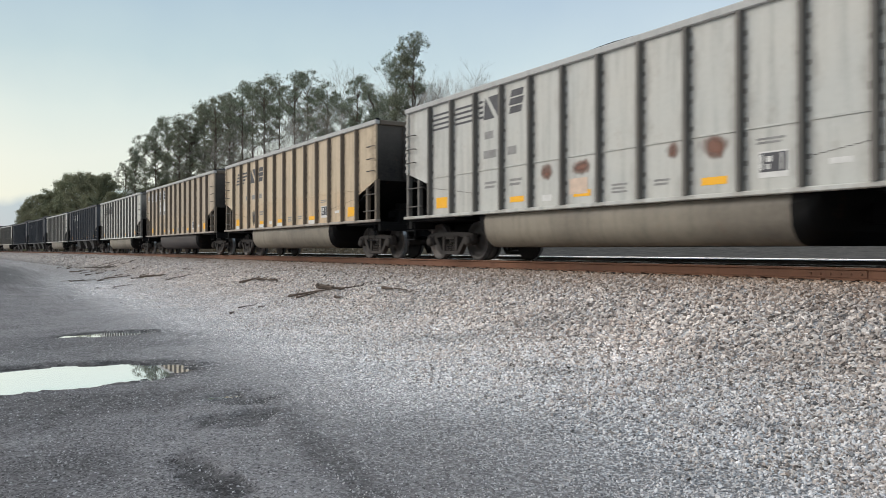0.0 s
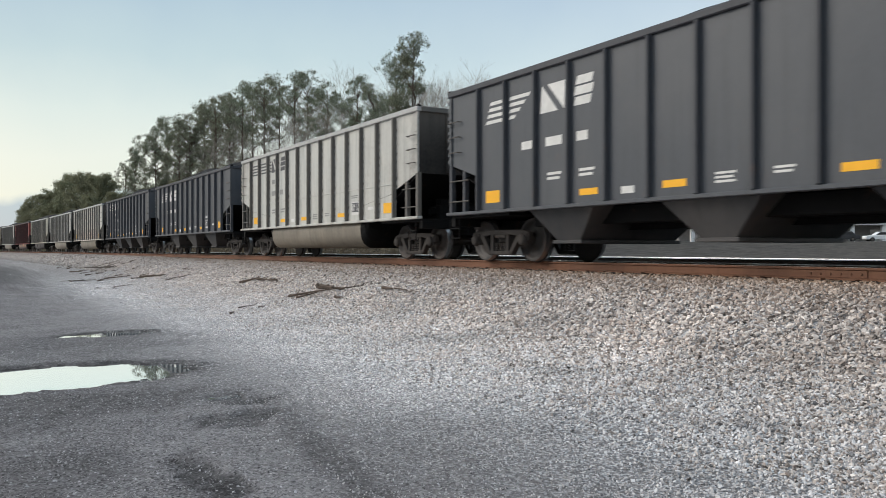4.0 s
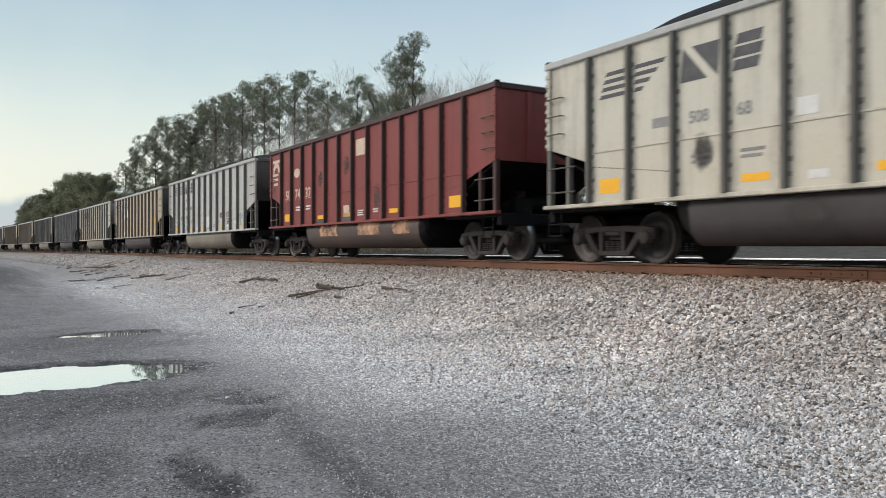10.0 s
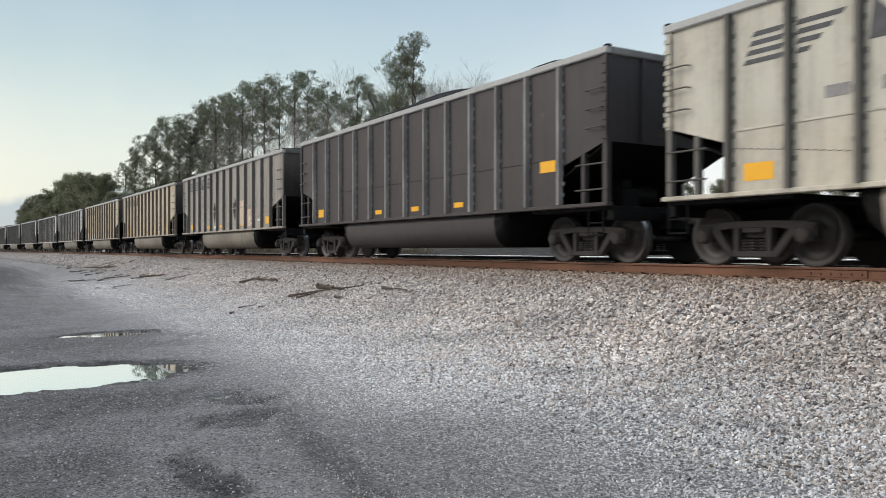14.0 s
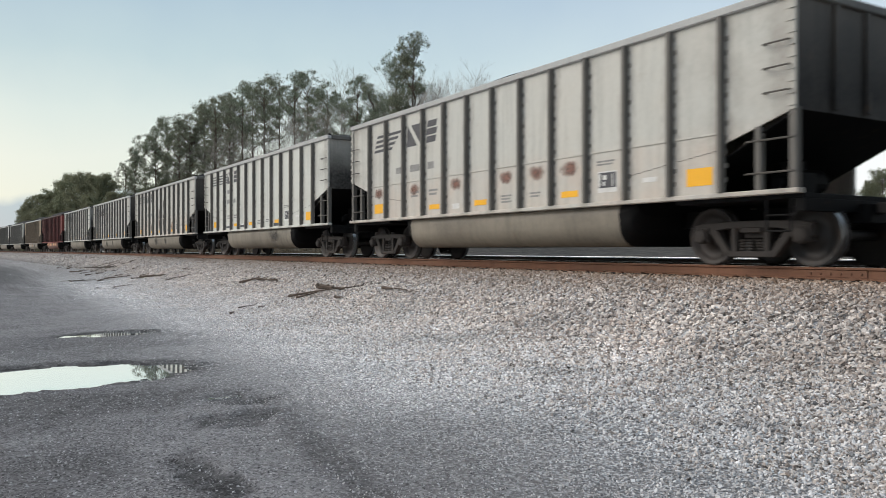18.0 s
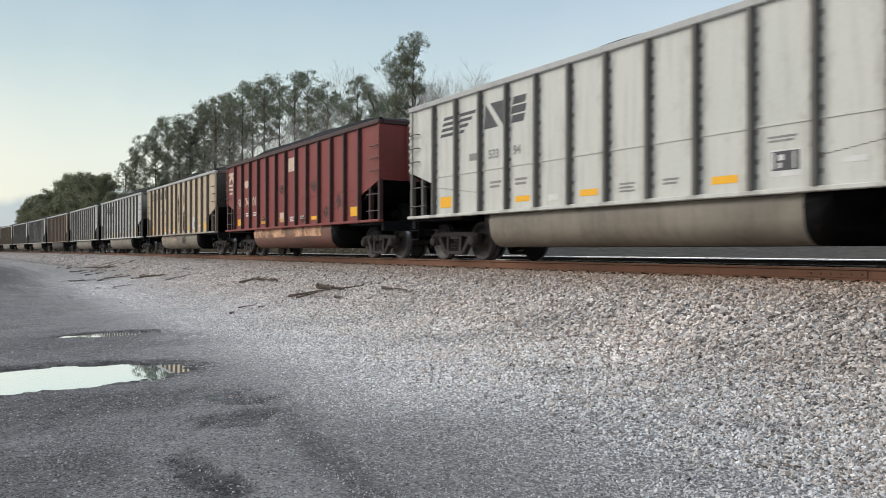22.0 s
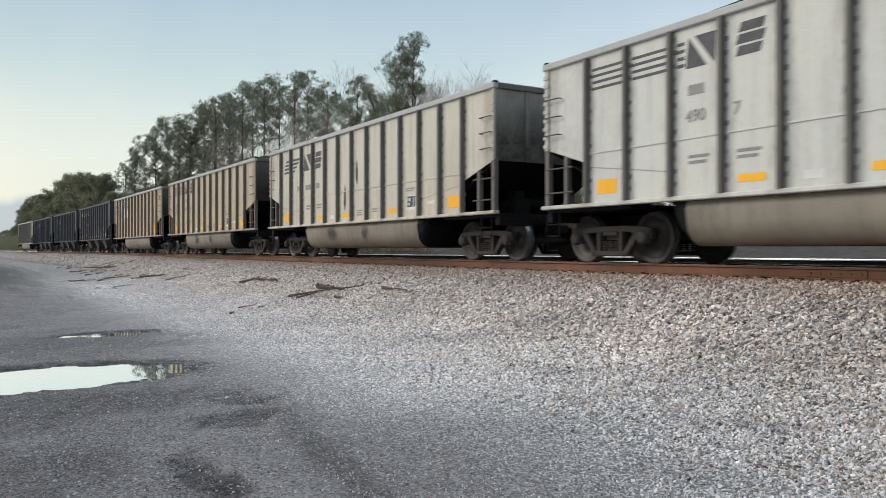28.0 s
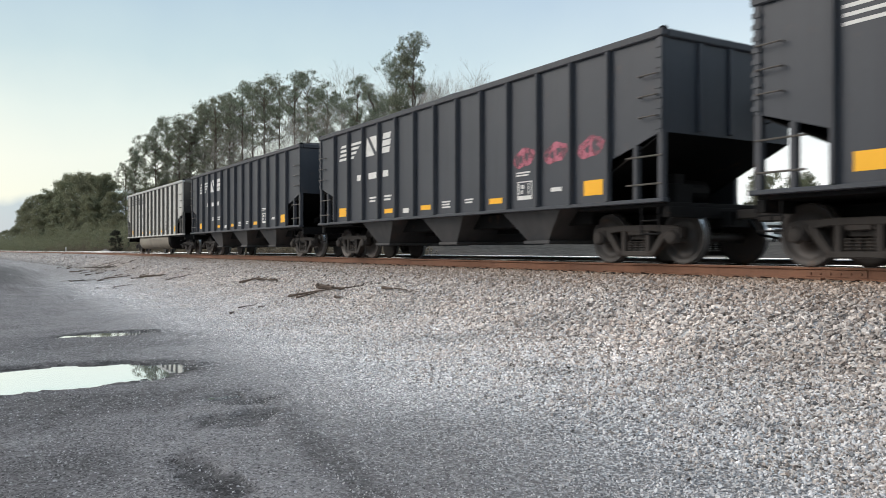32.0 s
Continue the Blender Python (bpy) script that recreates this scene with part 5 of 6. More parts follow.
L_GREY = "grey coal gondola with rusty ribs and a deep round tub"
L_TAN = "dusty tan coal gondola with a dark end"
L_BLACK = "black coal hopper with three chutes between its trucks"
ROSTER = [
    # kind, paint, tub paint, emblem, coal, extras, label
    ("tub", "grey", None, "A", 1, [("o", 5, .15, .8, 1.6, 2.0, STAIN), ("o", 6, .05, .85, 1.6, 2.0, STAIN), ("o", 8, .5, .95, 1.7, 2.05, STAIN), ("o", 9, .1, .95, 1.6, 2.1, STAIN), ("r", 6, .1, .7, 1.3, 1.6, CREAM)], "grey coal gondola with round rust-brown patches"),
    ("tub", "ochre", None, "B", 1, [("r", 1, .2, .75, 1.08, 1.26, WHITE), ("r", 4, .15, .8, 1.12, 1.24, WHITE), ("r", 6, .15, .8, 1.12, 1.24, WHITE), ("r", 9, .15, .85, 1.1, 1.24, WHITE), ("o", 3, .2, .95, 1.1, 1.9, SOOTMARK)], L_TAN),
    ("tub", "tan", "soot", "A", 1, [("w", 3, .1, 1., 2.25, 3.0, WHITE), ("w", 4, .0, .9, 2.25, 3.0, WHITE), ("w", 1, .02, 1., 3.1, 3.6, WHITE), ("w", 2, .0, 1., 3.1, 3.6, WHITE), ("w", 3, .0, 1., 3.1, 3.6, WHITE), ("w", 4, .0, .9, 3.1, 3.6, WHITE), ("s", 0, .3, .62, 3.2, 3.5, INK)], "tan gondola with white number panels and a black tub"),
    ("tub", "pale", None, "B", 1, [], "clean pale grey coal gondola with a round tub"),
    ("hopper", "ash", None, "B", 1, [], L_BLACK),
    ("tub", "grey", None, "A", 1, [], L_GREY),
    ("hopper", "ash", None, "B", 2, [], L_BLACK),
    ("hopper", "ash", None, "A", 2, [], "dusty black coal hopper with three chutes"),
    ("tub", "blush", "tub", "A", 1, [("w", k, .02, .98, 1.1, 1.98, PRIMER) for k in (4, 5, 7, 8, 9, 10, 11)] + [("r", 1, .1, .5, 1.3, 1.62, YELLOW), ("o", 4, .3, .7, 1.3, 2.0, SOOTMARK)], "grey coal gondola with pinkish worn lower panels"),
    ("tub", "grey", None, "A", 2, [("r", 5, .05, .95, 1.24, 1.52, REDP), ("r", 3, .02, .3, 1.1, 2.1, SOOTMARK)], "grey coal gondola with a red paint patch"),
    ("tub", "cream", "soot", "B", 3, [("r", 5, .1, .5, 2.1, 2.35, WHITE), ("o", 3, .2, .9, 1.4, 2.2, SOOTMARK), ("o", 7, .2, .9, 1.2, 2.0, SOOTMARK), ("o", 6, .4, 1., 1.2, 2.0, SOOTMARK)], "grey coal gondola stained with soot"),
    ("tub", "red", "rose", "C", 1, [("r", 4, .15, .75, 1.1, 1.24, INK), ("r", 6, .1, .9, 1.1, 1.24, INK), ("o", 4, .1, .9, 2.2, 2.9, SMUDGE), ("o", 6, .1, .9, 2.4, 3.2, SMUDGE), ("o", 8, .1, 1., 1.2, 2.2, SMUDGE)], "oxide red coal gondola with a worn salmon tub"),
    ("tub", "grey", None, "A", 2, [("o", 2, .2, .8, 1.7, 2.05, PEACH), ("o", 3, .2, .9, 1.75, 2.05, PEACH), ("r", 1, .1, .9, 1.45, 1.75, BLUEP), ("r", 3, .1, .9, 1.2, 1.5, BLUEP), ("o", 9, .1, .9, 1.6, 2.0, FAINT), ("o", 10, .1, .9, 1.6, 2.0, PEACH), ("r", 7, .1, .8, 1.3, 1.8, WHITE), ("r", 12, .1, .9, 1.3, 1.8, BLUEP)], "grey gondola with peach and pale blue paint patches"),
    ("tub", "tan", "soot", "A", 1, [("w", 3, .1, 1., 2.25, 3.0, WHITE), ("w", 4, .0, .9, 2.25, 3.0, WHITE), ("w", 1, .02, 1., 3.1, 3.6, WHITE), ("w", 2, .0, 1., 3.1, 3.6, WHITE), ("w", 3, .0, 1., 3.1, 3.6, WHITE), ("w", 4, .0, .9, 3.1, 3.6, WHITE), ("r", 3, .05, .95, 1.25, 1.5, WHITE), ("s", 0, .3, .62, 3.2, 3.5, INK), ("r", 12, .1, .7, 1.9, 2.15, YELLOW)], "tan gondola with white number panels and a black tub"),
    ("tub", "cream", None, "B", 1, [("r", 7, .1, .35, 1.2, 1.9, SOOTMARK)], L_GREY),
    ("tub", "soot", "soot", "", 2, [("r", 1, .2, .7, 1.3, 1.55, YELLOW), ("r", 5, .2, .65, 1.24, 1.36, YELLOW), ("r", 7, .2, .65, 1.24, 1.36, YELLOW), ("r", 9, .2, .65, 1.24, 1.36, YELLOW), ("r", 12, .35, .9, 1.78, 2.02, YELLOW)], "sooty dark brown coal gondola with pale bare ribs"),
    ("tub", "dim", "tub", "A", 1, [("o", 5, .1, .8, 1.3, 2.6, SOOTMARK), ("o", 8, .1, .8, 1.3, 2.6, SOOTMARK), ("r", 9, .1, .7, 1.3, 2.3, CREAM), ("r", 10, .1, .6, 1.2, 1.9, CREAM)], "grimy grey-brown coal gondola stained with soot"),
    ("tub", "beige", None, "A", 0, [], "dusty beige coal gondola with a dark end"),
    ("tub", "beige", None, "A", 2, [("w", 1, .02, .8, 1.12, 1.72, WHITE), ("w", 3, .1, .95, 1.12, 1.5, WHITE), ("w", 4, .02, .85, 1.12, 1.5, WHITE), ("r", 4, .2, .6, 1.25, 1.36, FADED), ("o", 5, .3, .75, 1.2, 1.5, BLUEP), ("w", 6, .05, .9, 1.18, 1.66, WHITE), ("r", 6, .15, .7, 1.46, 1.6, FADED)], "dusty beige coal gondola with white patched lower panels"),
    ("tub", "blush", None, "B", 1, [("o", k, .1, .9, 1.6, 2.0, FAINT) for k in (1, 3, 5, 7, 8, 9)], "grey coal gondola with a row of rust-brown patches"),
    ("tub", "pale", None, "A", 1, [("r", 3, .1, .8, 1.2, 1.28, INK), ("r", 5, .1, .9, 1.2, 1.28, INK), ("r", 9, .1, .9, 1.14, 1.25, INK)], "pale grey gondola with black-edged yellow reflectors"),
    ("tub", "blush", None, "A", 1, [("o", 6, .0, 1., 1.1, 3.0, SMUDGE), ("o", 6, .2, .7, 1.2, 2.4, SMUDGE), ("o", 7, .2, .65, 1.1, 2.7, SOOTMARK), ("o", 7, .3, .6, 2.3, 3.3, SOOTMARK), ("o", 4, .1, .9, 1.1, 2.0, SMUDGE), ("o", 9, .1, .9, 1.2, 1.9, PEACH)], "beige-grey coal gondola with dark streaks"),
    ("tub", "grey", None, "B", 1, [("o", 4, .3, 1., 1.1, 3.4, SOOTMARK), ("o", 4, .5, 1., 1.2, 3.0, SOOTMARK), ("o", 2, .3, 1., 2.0, 3.1, SCRAWL), ("o", 8, .35, .75, 1.15, 2.1, SOOTMARK), ("o", 7, .1, .9, 1.4, 2.2, PEACH), ("o", 7, .7, 1., 1.5, 3.0, SCRAWL)], "grey coal gondola with smeared dark scrawls"),
    ("tub", "pale", None, "B", 1, [], L_GREY),
    ("tub", "red", "salmon", "C", 3, [("o", 4, .2, .9, 1.1, 1.6, SMUDGE), ("o", 8, .1, .9, 1.1, 1.5, SMUDGE), ("o", 10, .1, .9, 1.2, 1.75, SMUDGE), ("o", 11, .1, .8, 1.4, 2.1, SMUDGE), ("o", 9, .0, .9, 2.1, 2.6, SMUDGE), ("o", 6, .0, 1., 2.2, 2.7, SMUDGE)], "oxide red coal gondola heaped with coal, salmon tub"),
    ("tub", "ochre", None, "A", 2, [("o", 7, .1, .6, 1.3, 3.2, FAINT), ("o", 7, .1, .5, 2.2, 3.3, SOOTMARK), ("o", 8, .05, 1., 1.1, 2.5, SOOTMARK), ("o", 8, .3, .6, 2.4, 3.4, FAINT), ("r", 10, .1, .5, 1.3, 1.9, WHITE), ("r", 4, .15, .8, 1.12, 1.24, WHITE), ("r", 6, .15, .8, 1.12, 1.24, WHITE), ("r", 9, .15, .85, 1.1, 1.24, WHITE), ("r", 8, .05, .9, 1.1, 1.85, SOOTMARK)], L_TAN),
    ("tub", "pale", None, "B", 3, [("r", 8, .2, .7, 1.6, 1.78, FADED)], "pale grey coal gondola heaped with coal"),
    ("tub", "grey", None, "A", 1, [("o", 4, .2, .4, 1.2, 3.0, SOOTMARK)], L_GREY),
    ("tub", "umber", "soot", "A", 1, [("r", 3, .1, .9, 2.3, 3.0, WHITE)], "reddish brown dusty coal gondola with white number panels"),
    ("tub", "pale", None, "A", 2, [], "clean pale grey coal gondola with a round tub"),
    ("tub", "cream", None, "B", 1, [("o", 6, .3, .6, 1.2, 2.4, SOOTMARK), ("o", 7, .1, .4, 2.0, 3.0, SOOTMARK)], "grey coal gondola stained with soot"),
    ("tub", "tan", None, "A", 1, [("r", 1, .2, .35, 1.9, 2.8, SOOTMARK)], L_TAN),
    ("tub", "brown", "tub", "A", 1, [("w", 3, .1, 1., 2.25, 3.0, WHITE), ("w", 4, .0, .9, 2.25, 3.0, WHITE), ("w", 1, .02, 1., 3.1, 3.6, WHITE), ("w", 2, .0, 1., 3.1, 3.6, WHITE), ("w", 3, .0, 1., 3.1, 3.6, WHITE), ("w", 4, .0, .9, 3.1, 3.6, WHITE), ("s", 0, .3, .62, 3.2, 3.5, INK), ("s", 13, .4, .72, 3.2, 3.5, INK), ("r", 12, .1, .8, 1.5, 1.9, ORANGE)], "brown dusty coal gondola with white number panels"),
    ("hopper", "black", None, "A", 1, [("z", k, .15, .75, 1.3, 2.0, SCRAWL) for k in (3, 4, 7, 9, 11)], "black coal hopper with pale scrawled patches"),
    ("hopper", "black", None, "B", 1, [("p", k, .1, .9, 1.9, 2.28, PINK) for k in (10, 11, 12)], "black coal hopper with three pink painted ovals"),
    ("hopper", "black", None, "B", 1, [], L_BLACK),
    ("tub", "grey", None, "A", 1, [], "grey coal gondola at the end of the train"),
]

DIGITS = {7: ("147", "932"), 9: ("487", "65"), 18: ("501", "08"), 23: ("533", "94"), 31: ("499", "64"), 11: "507432", 24: "507401", 3: ("530", "95"), 10: ("508", "68"), 26: ("524", "96"), 29: ("490", "7")}


RED_Z = 1.95


def red_marks(car, digits):
    for k in range(3):
        lo, hi = bay(1 + k)
        lettering(digits[2 * k:2 * k + 2], 0.36, CREAM, car, lo + (0.24, 0.16, 0.1)[k], RED_Z)
    lo, hi = bay(0)
    lo += 0.12
    s = Shape()
    for a in range(9):
        p, q = math.radians(20 * a), math.radians(20 * (a + 1))
        cx, cz = lo + 0.42, 3.02
        s.prism([(cx + r * math.cos(t), cz + r * math.sin(t)) for r, t in ((0.36, p), (0.36, q), (0.19, q), (0.19, p))], "y", -SIDE - 0.004, -SIDE - 0.001)
    for r in range(3):
        s.box(lo + 0.05 + 0.05 * r, lo + 0.62 - 0.03 * r, -SIDE - 0.004, -SIDE - 0.001, 2.9 - 0.17 * r, 2.99 - 0.17 * r)
    part("emblem_arc", s.mesh("emblem_arc"), CREAM, car)
    lo, hi = bay(2)
    part("emblem_block", oval(lo + 0.34, 2.92, 0.26, 0.16, 3), CREAM, car)
    bar_rows("lettering_bar", 0, 3.56, 1, CREAM, car, 0.75, 0.11, 0.15)
    lo, hi = bay(7)
    part("notice_panel", patch(lo + 0.08, hi - 0.04, 3.02, 3.5), CREAM, car)
    lo, hi = bay(6)
    part("notice_panel", patch(lo + 0.2, lo + 0.6, 1.25, 1.6), CREAM, car)


wagons = []
for i, (kind, paint, tub, style, coal, marks, label) in enumerate(ROSTER):
    car = wagon(kind, paint, label, tub, coal)
    dark = paint in ("black", "ash", "soot", "red")
    if style in ("A", "B"):
        emblem(car, style, WHITE if dark or paint == "umber" else INK, WHITE if dark else FADED, DIGITS.get(i))
    if style == "C":
        red_marks(car, DIGITS[i])
    if kind == "tub" and paint != "soot":
        weld_lines(car, RIB[paint])
    if paint != "soot":
        usual_marks(car, kind, CREAM if style == "C" else WHITE if dark else INK, WHITE if dark else FADED, YELLOW, YELLOW)
    extras(car, marks)
    if i == 11:
        for a, b in ((-2.6, -1.3), (0.2, 1.6), (2.4, 3.6)):
            tub_patch(car, a, b, 0.12, GLOW)
    if i == 25:
        for a, b in ((-3.6, -2.4), (-1.6, 0.2)):
            tub_patch(car, a, b, 0.5, PEACH)
        tub_patch(car, 0.7, 1.9, 0.9, SOOTMARK)
    if i in (10, 21, 22, 30, 31):
        tub_patch(car, -2.2, -1.1, 0.9, SOOTMARK)
        tub_patch(car, 0.4, 1.0, 0.8, SOOTMARK)
    if i == 24:
        tub_patch(car, -3.7, 3.0, 0.05, GLOW)
    if i == 20:
        tub_patch(car, 1.35, 2.9, 0.75, SOOTMARK)
    wagons.append(car)


# ---- woods ----
BARK = plain("grey_brown_bark", (0.10, 0.075, 0.058), 0.9, 0, 0.35, 4.0, 0.8)
TWIG = plain("bare_twig_bark", (0.30, 0.27, 0.24), 0.9, 0, 0.3, 4.0, 0.4)


def leaf_material(name, a, b, through=0.4):
    """Small leaves: each its own shade, some light shining through."""
    m, nt, bs = shader(name, 0.8)
    geo = nt.nodes.new("ShaderNodeNewGeometry")
    oi = nt.nodes.new("ShaderNodeObjectInfo")
    c = mix(nt, geo.outputs["Random Per Island"], a, b)
    c = mix(nt, times(nt, oi.outputs["Random"], 0.35), c, (0.17, 0.145, 0.095))
    nt.links.new(c, bs.inputs["Base Color"])
    tr = nt.nodes.new("ShaderNodeBsdfTranslucent")
    nt.links.new(c, tr.inputs[0])
    ms = nt.nodes.new("ShaderNodeMixShader")
    ms.inputs[0].default_value = through
    nt.links.new(bs.outputs[0], ms.inputs[1])
    nt.links.new(tr.outputs[0], ms.inputs[2])
    out = [n for n in nt.nodes if n.type == "OUTPUT_MATERIAL"][0]
    nt.links.new(ms.outputs[0], out.inputs[0])
    return m


NEEDLE = leaf_material("pine_needles", (0.08, 0.096, 0.068), (0.275, 0.305, 0.22))
LEAF = leaf_material("dull_winter_leaves", (0.12, 0.135, 0.082), (0.28, 0.285, 0.18), 0.45)
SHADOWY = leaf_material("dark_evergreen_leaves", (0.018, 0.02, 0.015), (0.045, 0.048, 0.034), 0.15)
DRY = leaf_material("dry_brown_brush", (0.12, 0.10, 0.075), (0.24, 0.205, 0.155))


def tufts(rng, centres, radius, count, size, flat=0.6, wide=0.45):
    """Small crossed leaf blades gathered round the given centres."""
    n = len(centres)
    c = np.repeat(centres, count, axis=0)
    r = np.repeat(radius, count)[:, None]
    d = rng.normal(size=(n * count, 3))
    d /= np.linalg.norm(d, axis=1)[:, None]
    p = c + d * r * rng.uniform(0.15, 1.0, (n * count, 1)) * np.array((1, 1, flat))
    a = rng.normal(size=(n * count, 3))
    a /= np.linalg.norm(a, axis=1)[:, None]
    b = np.cross(a, rng.normal(size=(n * count, 3)))
    b /= np.linalg.norm(b, axis=1)[:, None]
    s = size * rng.uniform(0.6, 1.4, (n * count, 1))
    v = np.stack([p - a * s, p + b * s * wide, p + a * s, p - b * s * wide], 1)
    f = np.arange(n * count * 4).reshape(-1, 4)
    return v.reshape(-1, 3), f


def pine_meshes(seed, height, low, spread, lobes, lean=(0.0, 0.0)):
    """A tall bare trunk; limbs carry round tufted clumps that fill an uneven dome."""
    rng = np.random.RandomState(seed)
    s = Shape()
    r0 = height * 0.0105
    bend = rng.uniform(-0.5, 0.5, 2)
    pts = [Vector((bend[0] * math.sin(u * 2.2), bend[1] * math.sin(u * 2.2), height * 0.96 * u)) for u in np.linspace(0, 1, 9)]
    for k in range(8):
        s.tube(pts[k], pts[k + 1], r0 * (1 - 0.9 * k / 8), r0 * (1 - 0.9 * (k + 1) / 8), 7)
    for k in range(9):
        u = rng.uniform(0.25, low + 0.1)
        a = rng.uniform(0, 6.28)
        at = pts[0].lerp(pts[-1], u)
        s.tube(at, at + Vector((math.cos(a), math.sin(a), rng.uniform(-0.2, 0.3))) * rng.uniform(0.5, 1.7), 0.05, 0.015, 4)
    centres, radii = [], []
    for k in range(lobes):
        u = low + (0.985 - low) * ((k + rng.uniform(0, 1)) / lobes) ** 0.8
        rel = (u - low) / (1 - low)
        reach = spread * math.sqrt(max(0.02, 1 - (1.55 * (rel - 0.42)) ** 2)) * rng.uniform(0.2, 0.92)
        a = rng.uniform(0, 6.28) if k % 3 else 2.4 * k
        c = pts[0].lerp(pts[-1], u) + Vector((math.cos(a) * reach + lean[0] * (1 - rel), math.sin(a) * reach + lean[1] * (1 - rel), 0))
        root = pts[0].lerp(pts[-1], max(0.2, u - 0.03 - 0.025 * reach))
        mid = root.lerp(c, 0.55) - Vector((0, 0, 0.12 * reach))
        s.tube(root, mid, r0 * 0.28, r0 * 0.17, 4)
        s.tube(mid, c, r0 * 0.17, r0 * 0.05, 4)
        # a rounded clump of needle brushes at the limb's end, fuller towards the top of the tree
        n = rng.randint(4, 8)
        for j in range(n):
            off = Vector(rng.normal(size=3)).normalized() * rng.uniform(0.2, 1.05)
            tip = c + Vector((off.x, off.y, off.z * 0.7))
            s.tube(c, tip, r0 * 0.05, r0 * 0.03, 3)
            centres.append(tuple(tip))
            radii.append(rng.uniform(0.4, 0.72))
    v, f = tufts(rng, np.array(centres), np.array(radii), 46, 0.115, 0.85, 0.28)
    v *= height / np.percentile(v[:, 2], 99.8)
    return s.mesh("trunk"), fast_mesh("crown", v, f)


def bare_meshes(seed, height):
    """A leafless tree: limbs fork again and again into fine twigs."""
    rng = np.random.RandomState(seed)
    s = Shape()

    def fork(p, d, length, r, depth):
        q = p + d * length
        s.tube(p, q, r, r * 0.62, 5 if depth > 3 else 3)
        if depth == 0:
            return
        for _ in range(3 if depth > 1 else 4):
            e = (d + Vector(rng.normal(size=3)) * 0.40 + Vector((0, 0, 0.10))).normalized()
            fork(q, e, length * rng.uniform(0.58, 0.86), r * 0.58, depth - 1)

    fork(Vector((0, 0, 0)), Vector((0, 0, 1)), height * 0.30, height * 0.0095, 6)
    me = s.mesh("trunk")
    top = max(v.co.z for v in me.vertices)
    me.transform(Matrix.Scale(height / top, 4))
    return me, None


def leafy_meshes(seed, height, spread):
    """A broad tree in dull leaf, branched almost to the ground."""
    rng = np.random.RandomState(seed)
    s = Shape()
    r0 = height * 0.012
    s.tube((0, 0, 0), (0, 0, height * 0.9), r0, r0 * 0.2, 7)
    centres, radii = [], []
    for k in range(130):
        u = rng.uniform(0.03, 0.96)
        reach = spread * math.sqrt(max(0.05, 1 - (1.5 * (u - 0.42)) ** 2)) * rng.uniform(0.35, 1.05)
        a = rng.uniform(0, 6.28)
        c = Vector((math.cos(a) * reach, math.sin(a) * reach, height * u))
        s.tube((0, 0, height * max(0.04, u - 0.08)), c, r0 * 0.22, r0 * 0.06, 4)
        centres.append(tuple(c))
        radii.append(rng.uniform(0.9, 1.7))
    v, f = tufts(rng, np.array(centres), np.array(radii), 150, 0.2, 0.8, 0.36)
    v *= height / np.percentile(v[:, 2], 99.8)
    return s.mesh("trunk"), fast_mesh("crown", v, f)


def tree(name, label, meshes, leaf, x, y, z, turn, scale, group):
    t = tagged(new(name), label, "tree", group)
    part("trunk", meshes[0], TWIG if meshes[1] is None else BARK, t)
    if meshes[1] is not None:
        part("crown", meshes[1], leaf, t)
    t.matrix_basis = pose(x, y, z, 0, 0, turn) @ Matrix.Diagonal((scale, scale, scale, 1))
    return t


PINES = [pine_meshes(100 + k, 22.0, 0.28 + 0.07 * (k % 3), 2.6 + 0.5 * (k % 2), 46 + 5 * (k % 3)) for k in range(6)]
BROAD_PINE = pine_meshes(121, 22.0, 0.36, 1.9, 46, (-1.1, -1.9))
HIGH_PINES = [pine_meshes(140 + k, 22.0, 0.60 + 0.04 * (k % 2), 2.5 + 0.4 * (k % 2), 24 + 4 * (k % 3)) for k in range(4)]
BARES = [bare_meshes(130 + k, 17.0) for k in range(3)]
LEAFY = [leafy_meshes(150 + k, 18.0, 4.4) for k in range(3)]

rng = random.Random(77)

def stand(name, label, meshes, full, leaf, rows, group, drop=2.0):
    """Trees of a row. Each: distance down the line, distance off it, height."""
    for k, (x, y, h) in enumerate(rows):
        tree(name, label, meshes[k % len(meshes)], leaf, x, y, float(ground_height(np.array(x), np.array(y))) - 0.1, rng.uniform(0, 360), (h - drop) / full, group)


tree("pine_tree", "tall lone pine with an open crown leaning to one side", BROAD_PINE, NEEDLE, -66.1, 36.0, float(ground_height(np.array(-66.1), np.array(36.0))) - 0.1, 0, 20.9 / 22.0, "pines behind the tracks")
HIGH_ROWS = [(-81.3, 37.0, 20.4), (-98.9, 42.4, 21.2), (-88.8, 35.8, 21.0), (-98.3, 37.5, 24.2), (-96.2, 34.6, 23.8), (-114.3, 38.9, 27.2), (-109.0, 35.1, 25.4), (-123.6, 37.7, 27.6), (-117.0, 33.9, 25.9)]
stand("pine_tree", "tall pine with a high round crown over a bare trunk", HIGH_PINES, 22.0, NEEDLE, HIGH_ROWS, "pines behind the tracks")
PINE_ROWS = [(-74.9, 38.2, 22.0), (-85.7, 40.8, 21.0), (-136.3, 37.3, 28.2), (-129.4, 33.5, 26.0), (-153.8, 37.7, 29.4), (-152.6, 34.8, 26.5), (-153.8, 32.8, 26.3), (-179.9, 35.9, 30.2), (-178.7, 33.0, 27.7), (-207.7, 36.0, 29.7), (-194.5, 31.5, 24.5), (-220.8, 33.6, 23.8), (-158.6, 44.5, 31.6), (-168.9, 43.2, 30.8), (-195.9, 43.3, 30.9)]
